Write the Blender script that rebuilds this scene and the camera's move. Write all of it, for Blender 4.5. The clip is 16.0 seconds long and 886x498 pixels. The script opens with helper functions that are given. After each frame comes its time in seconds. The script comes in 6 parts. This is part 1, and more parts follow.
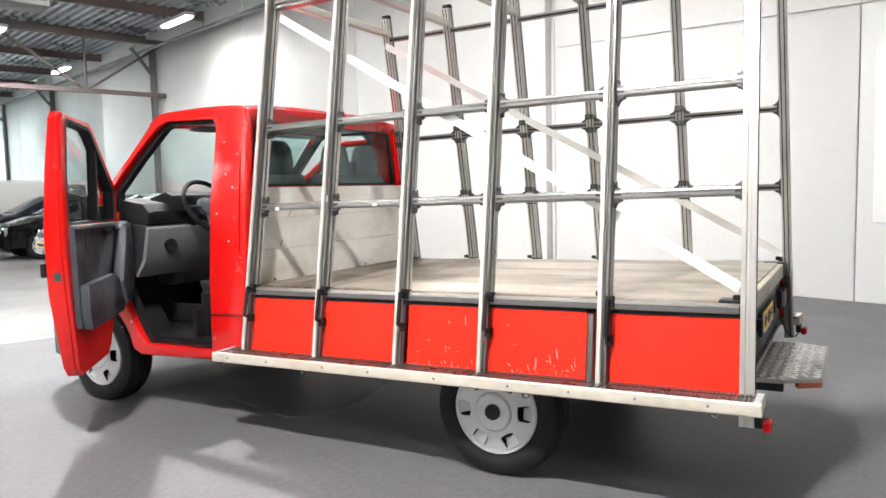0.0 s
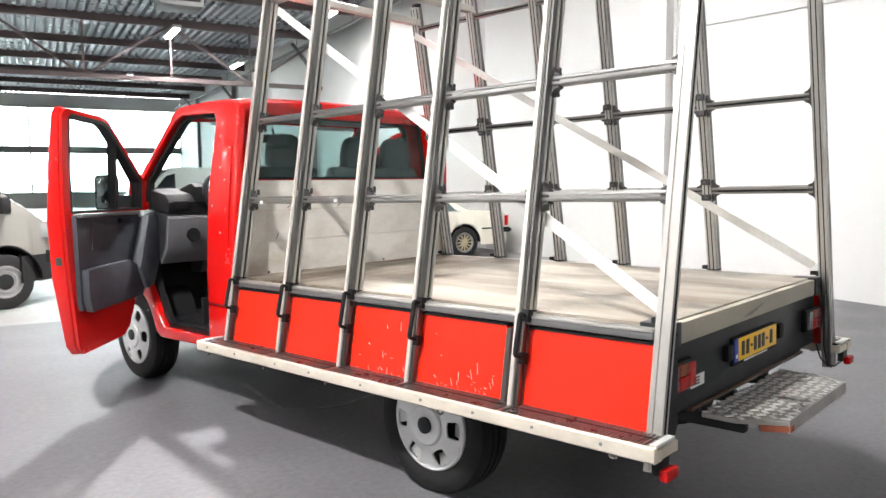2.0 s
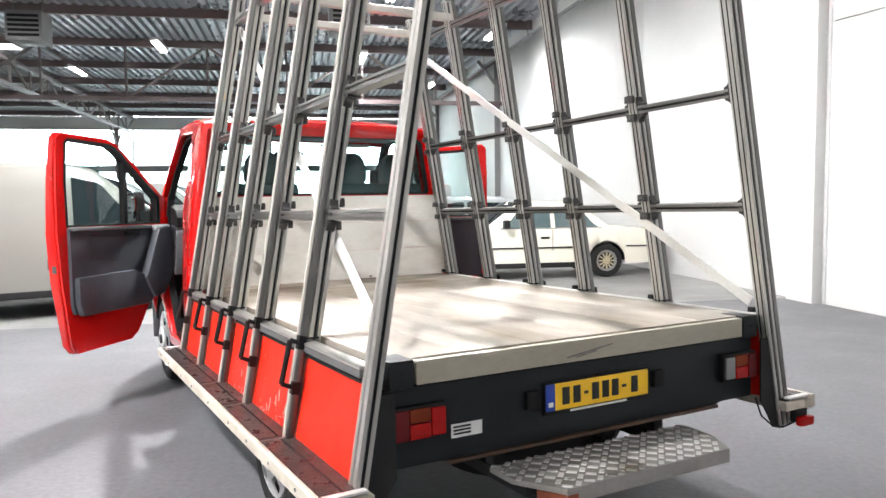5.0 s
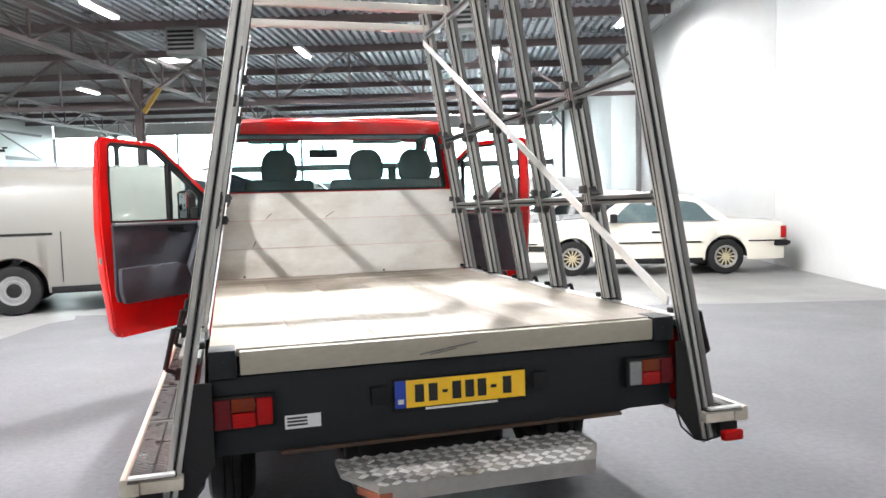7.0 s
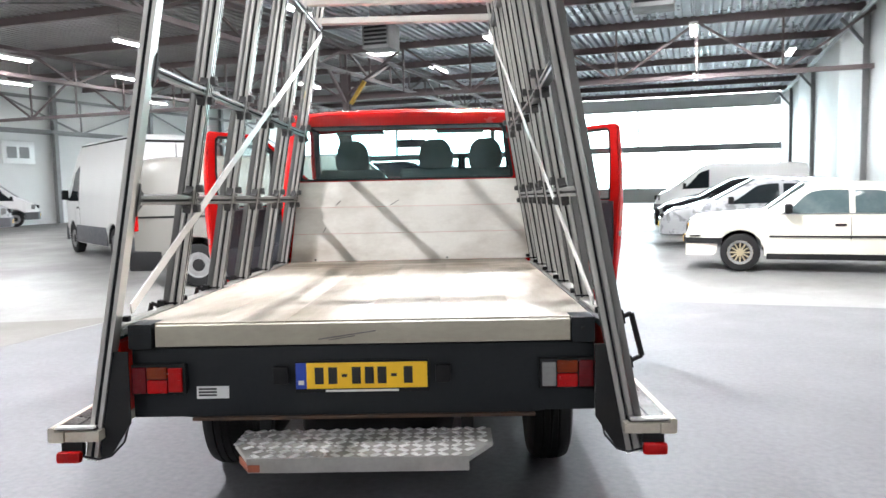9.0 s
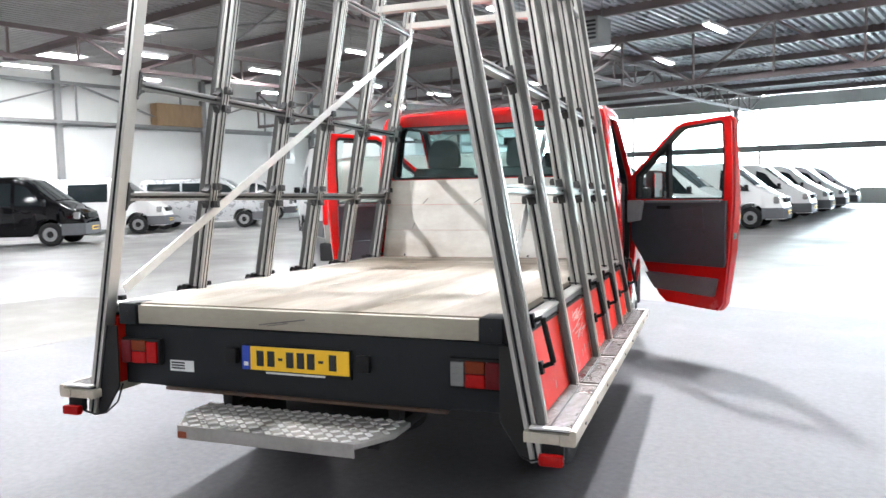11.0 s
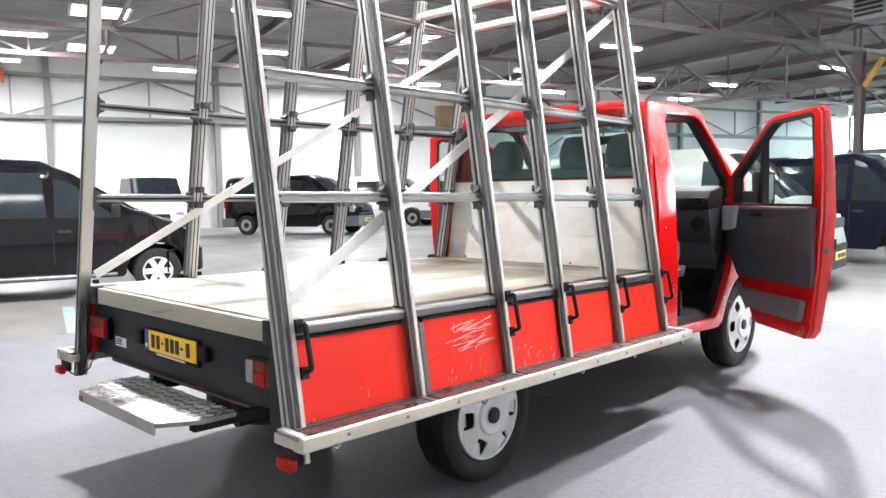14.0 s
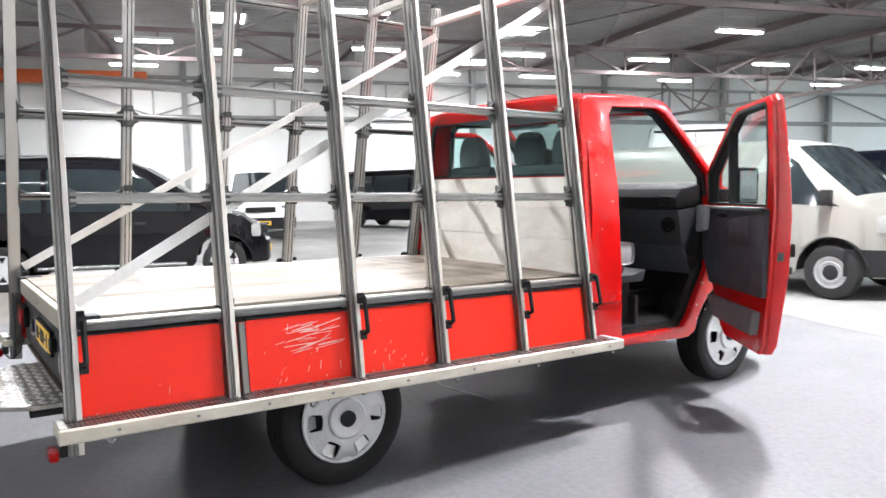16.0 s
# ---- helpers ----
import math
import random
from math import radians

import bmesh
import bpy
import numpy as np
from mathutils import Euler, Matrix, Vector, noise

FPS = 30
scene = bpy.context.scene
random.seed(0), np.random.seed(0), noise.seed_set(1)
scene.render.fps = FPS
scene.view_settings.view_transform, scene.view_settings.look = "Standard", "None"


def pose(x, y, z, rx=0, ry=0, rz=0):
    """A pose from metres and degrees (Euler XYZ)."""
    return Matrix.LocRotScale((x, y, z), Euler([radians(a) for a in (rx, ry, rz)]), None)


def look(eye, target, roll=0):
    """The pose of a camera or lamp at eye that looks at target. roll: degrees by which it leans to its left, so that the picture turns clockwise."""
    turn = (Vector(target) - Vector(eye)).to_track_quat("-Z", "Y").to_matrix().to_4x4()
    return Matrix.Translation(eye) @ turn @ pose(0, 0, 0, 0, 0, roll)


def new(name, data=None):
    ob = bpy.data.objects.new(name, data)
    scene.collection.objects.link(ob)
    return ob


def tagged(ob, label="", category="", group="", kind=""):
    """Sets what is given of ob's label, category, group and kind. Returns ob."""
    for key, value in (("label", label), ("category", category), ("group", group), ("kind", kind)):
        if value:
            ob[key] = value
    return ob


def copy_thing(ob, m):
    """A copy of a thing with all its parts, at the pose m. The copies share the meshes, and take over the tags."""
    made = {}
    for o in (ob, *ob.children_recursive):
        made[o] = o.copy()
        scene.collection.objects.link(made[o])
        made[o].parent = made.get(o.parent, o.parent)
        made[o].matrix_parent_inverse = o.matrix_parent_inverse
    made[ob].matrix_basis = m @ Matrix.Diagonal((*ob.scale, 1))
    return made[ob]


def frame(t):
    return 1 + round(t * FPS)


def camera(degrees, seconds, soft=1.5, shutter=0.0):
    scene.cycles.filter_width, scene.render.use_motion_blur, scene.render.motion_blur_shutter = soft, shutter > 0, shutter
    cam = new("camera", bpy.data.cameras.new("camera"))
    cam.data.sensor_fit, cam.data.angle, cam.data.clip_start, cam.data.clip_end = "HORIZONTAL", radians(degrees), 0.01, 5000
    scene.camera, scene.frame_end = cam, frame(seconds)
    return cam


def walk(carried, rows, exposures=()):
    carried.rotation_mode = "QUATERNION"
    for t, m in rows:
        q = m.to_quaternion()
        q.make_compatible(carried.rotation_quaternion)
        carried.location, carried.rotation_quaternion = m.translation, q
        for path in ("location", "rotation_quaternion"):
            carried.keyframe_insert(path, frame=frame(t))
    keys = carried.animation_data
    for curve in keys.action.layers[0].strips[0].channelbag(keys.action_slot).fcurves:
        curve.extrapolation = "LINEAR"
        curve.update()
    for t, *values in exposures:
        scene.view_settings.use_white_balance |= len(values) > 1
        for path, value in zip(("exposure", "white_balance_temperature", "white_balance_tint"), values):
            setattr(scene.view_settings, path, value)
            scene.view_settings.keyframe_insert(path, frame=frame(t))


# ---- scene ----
cam = camera(61.3, 16.0, shutter=0.3)
PATH = [
    (0, (-4.316, -0.403, 1.493), (-2.578, 0.573, 1.327), -1.2),
    (0.5, (-4.12, -0.615, 1.495), (-2.436, 0.451, 1.33), -0.5),
    (1, (-3.897, -0.842, 1.507), (-2.264, 0.299, 1.332), -1.4),
    (1.5, (-3.66, -1.043, 1.515), (-2.097, 0.189, 1.325), -0.9),
    (2, (-3.438, -1.218, 1.515), (-1.98, 0.138, 1.328), -0.4),
    (2.5, (-3.178, -1.4, 1.518), (-1.81, 0.047, 1.33), -0.8),
    (3, (-2.905, -1.573, 1.523), (-1.579, -0.086, 1.35), -0.1),
    (3.5, (-2.656, -1.741, 1.524), (-1.37, -0.217, 1.364), -0.9),
    (4, (-2.398, -1.883, 1.51), (-1.194, -0.294, 1.35), -1.4),
    (4.5, (-2.143, -2.016, 1.512), (-1.053, -0.346, 1.36), -0.9),
    (7, (-0.809, -2.566, 1.485), (-0.255, -0.65, 1.335), -1.4),
    (7.5, (-0.519, -2.657, 1.485), (-0.071, -0.715, 1.319), -1.2),
    (8, (-0.236, -2.725, 1.488), (0.057, -0.754, 1.317), -0.9),
    (8.5, (0.057, -2.775, 1.486), (0.185, -0.786, 1.312), -1.1),
    (11, (1.614, -2.6, 1.463), (0.932, -0.727, 1.295), -1.2),
    (11.5, (1.893, -2.5, 1.442), (1.048, -0.693, 1.297), -1.4),
    (12, (2.212, -2.365, 1.466), (1.22, -0.635, 1.308), -1.3),
    (12.5, (2.486, -2.213, 1.461), (1.385, -0.551, 1.298), -0.6),
    (13, (2.76, -2.034, 1.457), (1.551, -0.447, 1.309), -1.2),
    (13.5, (3.045, -1.805, 1.465), (1.752, -0.287, 1.306), -1.2),
    (14, (3.29, -1.571, 1.472), (1.913, -0.129, 1.309), -0.9),
    (14.5, (3.51, -1.336, 1.476), (2.033, 0.003, 1.312), -0.9),
    (15, (3.771, -1.034, 1.491), (2.274, 0.281, 1.314), -1.3),
    (15.5, (4.028, -0.713, 1.5), (2.508, 0.572, 1.311), -1.4),
    (16, (4.148, -0.447, 1.483), (2.518, 0.699, 1.308), -0.9),
]
GAIN = [(0, 0.07, 6550, 10), (3.5, 0.2, 6450, 10), (7, 0.40, 6300, 10), (11, 0.54, 6150, 10), (13, 0.62, 6160, 10), (14.5, 0.62, 6180, 10), (16, 0.54, 6200, 10)]
walk(cam, [(t, look(eye, target, roll)) for t, eye, target, roll in PATH], GAIN)

# ---- world and light ----
world = bpy.data.worlds.new("world")
scene.world = world
world.use_nodes = True
wn = world.node_tree.nodes
sky = wn.new("ShaderNodeTexSky")
sky.sky_type = "NISHITA"
sky.sun_disc = False
sky.sun_elevation = radians(35)
sky.sun_rotation = radians(20)
world.node_tree.links.new(sky.outputs[0], wn["Background"].inputs[0])
wn["Background"].inputs[1].default_value = 0.15


HALL = pose(0, 0, 0, 0, 0, -18)      # hall axes: x towards the long white wall, y along it


def tube_lamp(r, u, z, watts, length=0.22, wide=0.14, turn=90):
    data = bpy.data.lights.new("tube_lamp", "AREA")
    data.shape, data.size, data.size_y, data.energy = "RECTANGLE", length, wide, watts
    data.color = (1.0, 0.985, 0.975)
    ob = new("tube_lamp", data)
    ob.matrix_world = HALL @ pose(r, u, z, 0, 0, turn)
    return ob


LAMPS = [(4.1, -2.0), (4.1, 7.4), (4.1, 16.6), (4.1, 26.0), (0.8, 4.8), (1.0, -4.6), (1.0, 13.0), (1.0, 20.6), (1.0, 31.0), (-1.6, 6.5),
         (-4.7, -0.2), (-4.7, -9.0), (1.0, -11.0), (-4.7, 9.6), (-4.7, 19.6), (-8.0, 4.0), (-8.0, 14.0), (-8.0, 24.2),
         (-14.4, -5.0), (-14.4, 4.5), (-14.4, 15.6), (-14.4, 26.0), (-19.4, -0.8), (-19.4, 6.0), (-19.4, 11.0), (-19.4, 15.8), (-19.4, 21.0), (-19.4, 25.8),
         (-24.0, -1.5), (-24.0, 4.0), (-24.0, 9.5), (-24.0, 13.6), (-24.0, 20.0), (-24.0, 28.0)]
# (-4.7, -9.0) and (1.0, -11.0) are unseen, added to brighten the truck's rear
STRONG = {(-1.6, 6.5): 940, (0.8, 4.8): 480, (-4.7, -0.2): 860, (-4.7, -9.0): 290, (1.0, -11.0): 240, (4.1, 16.6): 260, (1.0, 13.0): 160, (-8.0, 14.0): 150,
          # (-8.0, 4.0) is added unseen as well, to lift the left floor
          (1.0, 20.6): 200, (-14.4, 4.5): 280, (-19.4, 15.8): 380, (-19.4, -0.8): 380, (-24.0, 9.5): 520, (-24.0, -1.5): 330, (-8.0, 4.0): 170}
for (lr, lu), watts in STRONG.items():
    tube_lamp(lr, lu, 5.62, watts, 0.5 if lr == -4.7 else 0.22)

# ---- materials ----


def material(name, color, rough=0.5, metal=0.0, spots=None, spot_scale=6.0, spot_amount=0.5, grain=0.06, grain_scale=60.0, bump=0.08, bump_scale=80.0,
             coat=0.0, emit=0.0, rough_var=0.12, stretch=None, random_value=0.0, spec=0.5, soft=0.5):
    """A surface with large stains (spots), fine grain and fine relief, in metres of the object's own space."""
    m = bpy.data.materials.new(name)
    m.use_nodes = True
    nt = m.node_tree
    n, l = nt.nodes, nt.links
    b = n["Principled BSDF"]
    b.inputs["Metallic"].default_value = metal
    b.inputs["Coat Weight"].default_value = coat
    b.inputs["Specular IOR Level"].default_value = spec
    co = n.new("ShaderNodeTexCoord")
    mp = n.new("ShaderNodeMapping")
    l.new(co.outputs["Object"], mp.inputs[0])
    if stretch:
        mp.inputs["Scale"].default_value = stretch
    big = n.new("ShaderNodeTexNoise")
    big.inputs["Scale"].default_value, big.inputs["Detail"].default_value, big.inputs["Roughness"].default_value = spot_scale, 6, 0.62
    l.new(mp.outputs[0], big.inputs["Vector"])
    ramp = n.new("ShaderNodeMapRange")
    ramp.inputs[1].default_value, ramp.inputs[2].default_value, ramp.inputs[4].default_value = 0.56 - 0.4 * soft, 0.62 + 0.3 * soft, spot_amount
    l.new(big.outputs["Fac"], ramp.inputs[0])
    mix = n.new("ShaderNodeMix")
    mix.data_type = "RGBA"
    mix.inputs[6].default_value = (*color, 1)
    mix.inputs[7].default_value = (*(spots or [c * 0.6 for c in color]), 1)
    l.new(ramp.outputs[0], mix.inputs[0])
    fine = n.new("ShaderNodeTexNoise")
    fine.inputs["Scale"].default_value, fine.inputs["Detail"].default_value = grain_scale, 4
    l.new(mp.outputs[0], fine.inputs["Vector"])
    fr = n.new("ShaderNodeMapRange")
    fr.inputs[3].default_value, fr.inputs[4].default_value = 1 - grain * 2, 1 + grain * 2
    l.new(fine.outputs["Fac"], fr.inputs[0])
    hs = n.new("ShaderNodeHueSaturation")
    l.new(mix.outputs[2], hs.inputs["Color"])
    if random_value:
        oi = n.new("ShaderNodeObjectInfo")
        rr = n.new("ShaderNodeMapRange")
        rr.inputs[3].default_value, rr.inputs[4].default_value = 1 - random_value, 1 + random_value
        l.new(oi.outputs["Random"], rr.inputs[0])
        mu = n.new("ShaderNodeMath")
        mu.operation = "MULTIPLY"
        l.new(fr.outputs[0], mu.inputs[0])
        l.new(rr.outputs[0], mu.inputs[1])
        l.new(mu.outputs[0], hs.inputs["Value"])
    else:
        l.new(fr.outputs[0], hs.inputs["Value"])
    l.new(hs.outputs[0], b.inputs["Base Color"])
    ro = n.new("ShaderNodeMapRange")
    ro.inputs[1].default_value, ro.inputs[2].default_value = 0.3, 0.7
    ro.inputs[3].default_value, ro.inputs[4].default_value = max(0.02, rough - rough_var), min(1, rough + rough_var)
    l.new(big.outputs["Fac"], ro.inputs[0])
    l.new(ro.outputs[0], b.inputs["Roughness"])
    if bump:
        bn = n.new("ShaderNodeTexNoise")
        bn.inputs["Scale"].default_value, bn.inputs["Detail"].default_value = bump_scale, 5
        l.new(mp.outputs[0], bn.inputs["Vector"])
        bp = n.new("ShaderNodeBump")
        bp.inputs["Strength"].default_value, bp.inputs["Distance"].default_value = bump, 0.01
        l.new(bn.outputs["Fac"], bp.inputs["Height"])
        l.new(bp.outputs[0], b.inputs["Normal"])
    if emit:
        b.inputs["Emission Color"].default_value = (*color, 1)
        b.inputs["Emission Strength"].default_value = emit
    return m


def glass(name, tint, rough=0.0):
    """A thin tinted pane: clear to look through, glossy at a slant."""
    m = bpy.data.materials.new(name)
    m.use_nodes = True
    nt = m.node_tree
    n, l = nt.nodes, nt.links
    n.remove(n["Principled BSDF"])
    tr, gl, mx, fz = n.new("ShaderNodeBsdfTransparent"), n.new("ShaderNodeBsdfGlossy"), n.new("ShaderNodeMixShader"), n.new("ShaderNodeLayerWeight")
    pw = n.new("ShaderNodeMath")
    pw.operation = "POWER"
    pw.inputs[1].default_value = 4.0
    mr = n.new("ShaderNodeMapRange")
    mr.inputs[3].default_value, mr.inputs[4].default_value = 0.04, 0.8
    tr.inputs[0].default_value = (*tint, 1)
    gl.inputs["Roughness"].default_value = rough + 0.03
    l.new(fz.outputs["Facing"], pw.inputs[0])
    l.new(pw.outputs[0], mr.inputs[0])
    l.new(mr.outputs[0], mx.inputs[0])
    l.new(tr.outputs[0], mx.inputs[1])
    l.new(gl.outputs[0], mx.inputs[2])
    l.new(mx.outputs[0], n["Material Output"].inputs[0])
    return m


RED = material("red_paint", (0.60, 0.006, 0.005), 0.22, spots=(0.52, 0.005, 0.004), spot_scale=3, grain=0.02, bump=0.02, bump_scale=9, coat=0.4, rough_var=0.08)
RED_PANEL = material("worn_red_panel", (0.74, 0.018, 0.005), 0.42, spots=(0.70, 0.016, 0.005), spot_scale=2.2, grain=0.03, bump=0.03, bump_scale=14, coat=0.0, spec=0.28)
SCRATCH_GLINT = material("bare_scratch_and_glint", (0.75, 0.62, 0.58), 0.6)
ALU = material("worn_aluminium", (0.63, 0.605, 0.555), 0.40, metal=0.55, spots=(0.50, 0.47, 0.43), spot_scale=9, spot_amount=0.3, grain=0.02, grain_scale=120, stretch=(1.5, 1.5, 0.08), soft=1.0, rough_var=0.03, bump=0.015)
ALU_TUBE = material("dull_aluminium_tube", (0.56, 0.545, 0.515), 0.33, metal=0.8, spots=(0.36, 0.34, 0.31), spot_scale=9, spot_amount=0.3, grain=0.02, grain_scale=120, stretch=(1.5, 1.5, 0.1), soft=1.0, rough_var=0.03, bump=0.015)
# dark hatch frames, and post faces with their shade put into the metal colour
ALU_DARK_SHADED = material("dark_shaded_aluminium", (0.19, 0.186, 0.178), 0.30, metal=1.0, spots=(0.09, 0.088, 0.085), spot_scale=9, spot_amount=0.3, grain=0.02, stretch=(1.5, 1.5, 0.1), soft=1.0, rough_var=0.03, bump=0.015)
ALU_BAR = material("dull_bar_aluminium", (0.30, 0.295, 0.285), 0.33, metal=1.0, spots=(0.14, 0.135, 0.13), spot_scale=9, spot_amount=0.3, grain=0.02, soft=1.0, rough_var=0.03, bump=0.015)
ALU_DARK = material("dark_aluminium", (0.14, 0.14, 0.14), 0.36, metal=0.75, spots=(0.05, 0.048, 0.046), spot_scale=9, spot_amount=0.5, grain=0.06, soft=0.9)
RAIL_GREY = material("grey_rail_aluminium", (0.20, 0.20, 0.20), 0.42, metal=0.5, spots=(0.09, 0.088, 0.085), spot_scale=9, spot_amount=0.6, soft=0.9, stretch=(1, 0.2, 1))
ALU_LIGHT = material("weathered_white_rail", (0.64, 0.60, 0.52), 0.5, metal=0.1, spots=(0.33, 0.28, 0.20), spot_scale=7, spot_amount=0.85, grain=0.06, stretch=(1, 0.35, 1), soft=0.8)
BRACE = material("pale_flat_bar", (0.74, 0.73, 0.71), 0.38, metal=0.4, spots=(0.5, 0.49, 0.46), spot_scale=9, spot_amount=0.4, soft=1.0, rough_var=0.05, bump=0.03)
BLACK = material("black_plastic", (0.008, 0.008, 0.009), 0.6, spots=(0.022, 0.021, 0.02), spot_scale=12, bump=0.1, spec=0.22)
BRACKET = material("dark_cast_bracket", (0.045, 0.044, 0.043), 0.5, metal=0.3, spots=(0.09, 0.085, 0.08), spot_scale=14, bump=0.15)
RUBBER = material("tyre_rubber", (0.008, 0.008, 0.0085), 0.75, spots=(0.018, 0.017, 0.016), spot_scale=10, bump=0.2, spec=0.3)
TREAD = material("ribbed_tread", (0.22, 0.207, 0.20), 0.34, metal=0.8, spots=(0.12, 0.105, 0.097), spot_scale=14, spot_amount=0.7, bump=0.2)
CHASSIS = material("black_chassis_paint", (0.010, 0.0105, 0.0115), 0.6, spots=(0.025, 0.023, 0.02), spot_scale=6, spot_amount=0.7, bump=0.15, spec=0.3)
RUSTY = material("rust_stained_steel", (0.045, 0.030, 0.022), 0.6, metal=0.3, spots=(0.11, 0.05, 0.025), spot_scale=11, spot_amount=0.9)
RUST_RED = material("rusty_red_corner", (0.30, 0.07, 0.03), 0.6, spots=(0.14, 0.06, 0.03), spot_scale=14, spot_amount=0.8)
BEAM = material("charcoal_paint", (0.012, 0.0145, 0.017), 0.42, spec=0.22, spots=(0.030, 0.030, 0.029), spot_scale=5, soft=0.8, rough_var=0.04, spot_amount=0.35, bump=0.05)
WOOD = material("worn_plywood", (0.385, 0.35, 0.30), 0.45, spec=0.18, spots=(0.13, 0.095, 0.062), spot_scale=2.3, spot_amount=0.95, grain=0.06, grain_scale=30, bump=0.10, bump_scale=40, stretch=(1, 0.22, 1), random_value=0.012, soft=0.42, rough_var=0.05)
BOARD = material("white_board", (0.77, 0.75, 0.70), 0.5, spots=(0.40, 0.345, 0.28), spot_scale=2.6, spot_amount=0.9, grain=0.03, bump=0.05, stretch=(0.6, 1, 1.2), random_value=0.03, soft=0.45)
EDGE = material("varnished_edge_board", (0.38, 0.352, 0.285), 0.5, spots=(0.33, 0.29, 0.22), spot_scale=4, spot_amount=0.7, stretch=(0.4, 1, 1))
# brown dirt and the shade by the headboard, both put into the board colour
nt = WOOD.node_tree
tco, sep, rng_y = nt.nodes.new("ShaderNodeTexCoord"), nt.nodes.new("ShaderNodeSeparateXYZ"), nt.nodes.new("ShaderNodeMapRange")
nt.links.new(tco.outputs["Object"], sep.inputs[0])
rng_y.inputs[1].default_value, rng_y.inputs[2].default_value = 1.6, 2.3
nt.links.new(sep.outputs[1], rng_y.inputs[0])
mpd, smear, lift, dirt_and_shade = nt.nodes.new("ShaderNodeMapping"), nt.nodes.new("ShaderNodeTexNoise"), nt.nodes.new("ShaderNodeMapRange"), nt.nodes.new("ShaderNodeMath")
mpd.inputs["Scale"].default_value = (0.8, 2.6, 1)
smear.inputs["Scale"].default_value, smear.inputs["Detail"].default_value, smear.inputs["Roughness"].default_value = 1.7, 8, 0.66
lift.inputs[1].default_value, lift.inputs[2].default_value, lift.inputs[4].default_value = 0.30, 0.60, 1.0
dirt_and_shade.operation = "MULTIPLY"
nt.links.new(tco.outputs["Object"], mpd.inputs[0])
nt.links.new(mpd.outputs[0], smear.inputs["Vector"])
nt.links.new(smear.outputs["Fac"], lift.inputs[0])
nt.links.new(lift.outputs[0], dirt_and_shade.inputs[0])
nt.links.new(rng_y.outputs[0], dirt_and_shade.inputs[1])
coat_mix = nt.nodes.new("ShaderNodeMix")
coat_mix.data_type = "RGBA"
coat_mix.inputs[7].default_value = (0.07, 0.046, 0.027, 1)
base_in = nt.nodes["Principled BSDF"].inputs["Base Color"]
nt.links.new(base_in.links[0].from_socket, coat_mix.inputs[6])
nt.links.new(dirt_and_shade.outputs[0], coat_mix.inputs[0])
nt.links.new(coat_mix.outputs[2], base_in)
SILVER = material("silver_hub_paint", (0.60, 0.605, 0.61), 0.33, metal=0.4, spots=(0.45, 0.44, 0.43), spot_scale=14, spot_amount=0.12, soft=1.0, rough_var=0.04, bump=0.02)
MIRROR = material("mirror_glass", (0.30, 0.32, 0.33), 0.05, metal=1.0, bump=0, rough_var=0.01, grain=0.0)
CHROME = material("bright_steel", (0.7, 0.7, 0.7), 0.25, metal=1.0, bump=0.02, rough_var=0.03)
PLATE_TREAD = material("tread_plate", (0.46, 0.445, 0.42), 0.42, metal=0.6, spots=(0.18, 0.16, 0.135), spot_scale=5, spot_amount=0.6, soft=0.9)
TREAD_BAR = material("polished_tread_bar", (0.90, 0.89, 0.87), 0.33, metal=0.5, bump=0)
TRIM = material("grey_door_trim", (0.046, 0.052, 0.065), 0.6, spots=(0.05, 0.05, 0.054), spot_scale=10, bump=0.15, bump_scale=200, soft=1.0)
TRIM_MID = material("grey_dash_plastic", (0.024, 0.025, 0.028), 0.5, spots=(0.018, 0.018, 0.02), spot_scale=9)
TRIM_PANEL = material("grey_lower_dash", (0.15, 0.152, 0.16), 0.6, spots=(0.125, 0.126, 0.132), spot_scale=9, bump=0.12, bump_scale=200, soft=1.0)
TRIM_LIGHT = material("pale_grey_plastic", (0.36, 0.36, 0.37), 0.55, spots=(0.28, 0.28, 0.285), spot_scale=9)
CLOTH = material("seat_cloth", (0.075, 0.088, 0.088), 0.9, spots=(0.10, 0.11, 0.11), spot_scale=14, bump=0.25, bump_scale=300)
YELLOW = material("plate_yellow", (0.92, 0.55, 0.02), 0.4, spots=(0.85, 0.49, 0.02), grain=0.02, bump=0)
BLUE = material("plate_blue", (0.02, 0.06, 0.42), 0.4, grain=0.02, bump=0)
INK = material("black_ink", (0.012, 0.012, 0.012), 0.5, grain=0.02, bump=0)
LAMP_RED = material("red_lens", (0.40, 0.005, 0.005), 0.18, spots=(0.20, 0.003, 0.004), coat=0.0, spec=0.3, bump=0.25, bump_scale=300, spot_scale=25)
LAMP_DEEP = material("deep_red_reflector", (0.12, 0.004, 0.007), 0.2, spots=(0.06, 0.003, 0.004), coat=0.0, spec=0.3, bump=0.25, bump_scale=300, spot_scale=25)
LAMP_AMBER = material("amber_lens", (0.20, 0.025, 0.006), 0.18, coat=0.0, spec=0.3, bump=0.3, bump_scale=260)
INDICATOR = material("orange_indicator_lens", (0.62, 0.22, 0.02), 0.2, coat=0.4, bump=0.2, bump_scale=260)
LAMP_CLEAR = material("clear_lens", (0.22, 0.22, 0.215), 0.12, coat=0.8, bump=0.3, bump_scale=260)
WHITE = material("white_vehicle_paint", (0.72, 0.72, 0.71), 0.3, spots=(0.66, 0.66, 0.65), spot_scale=2, rough_var=0.02, spot_amount=0.3, grain=0.01, coat=0.5, bump=0.01, soft=1.0)
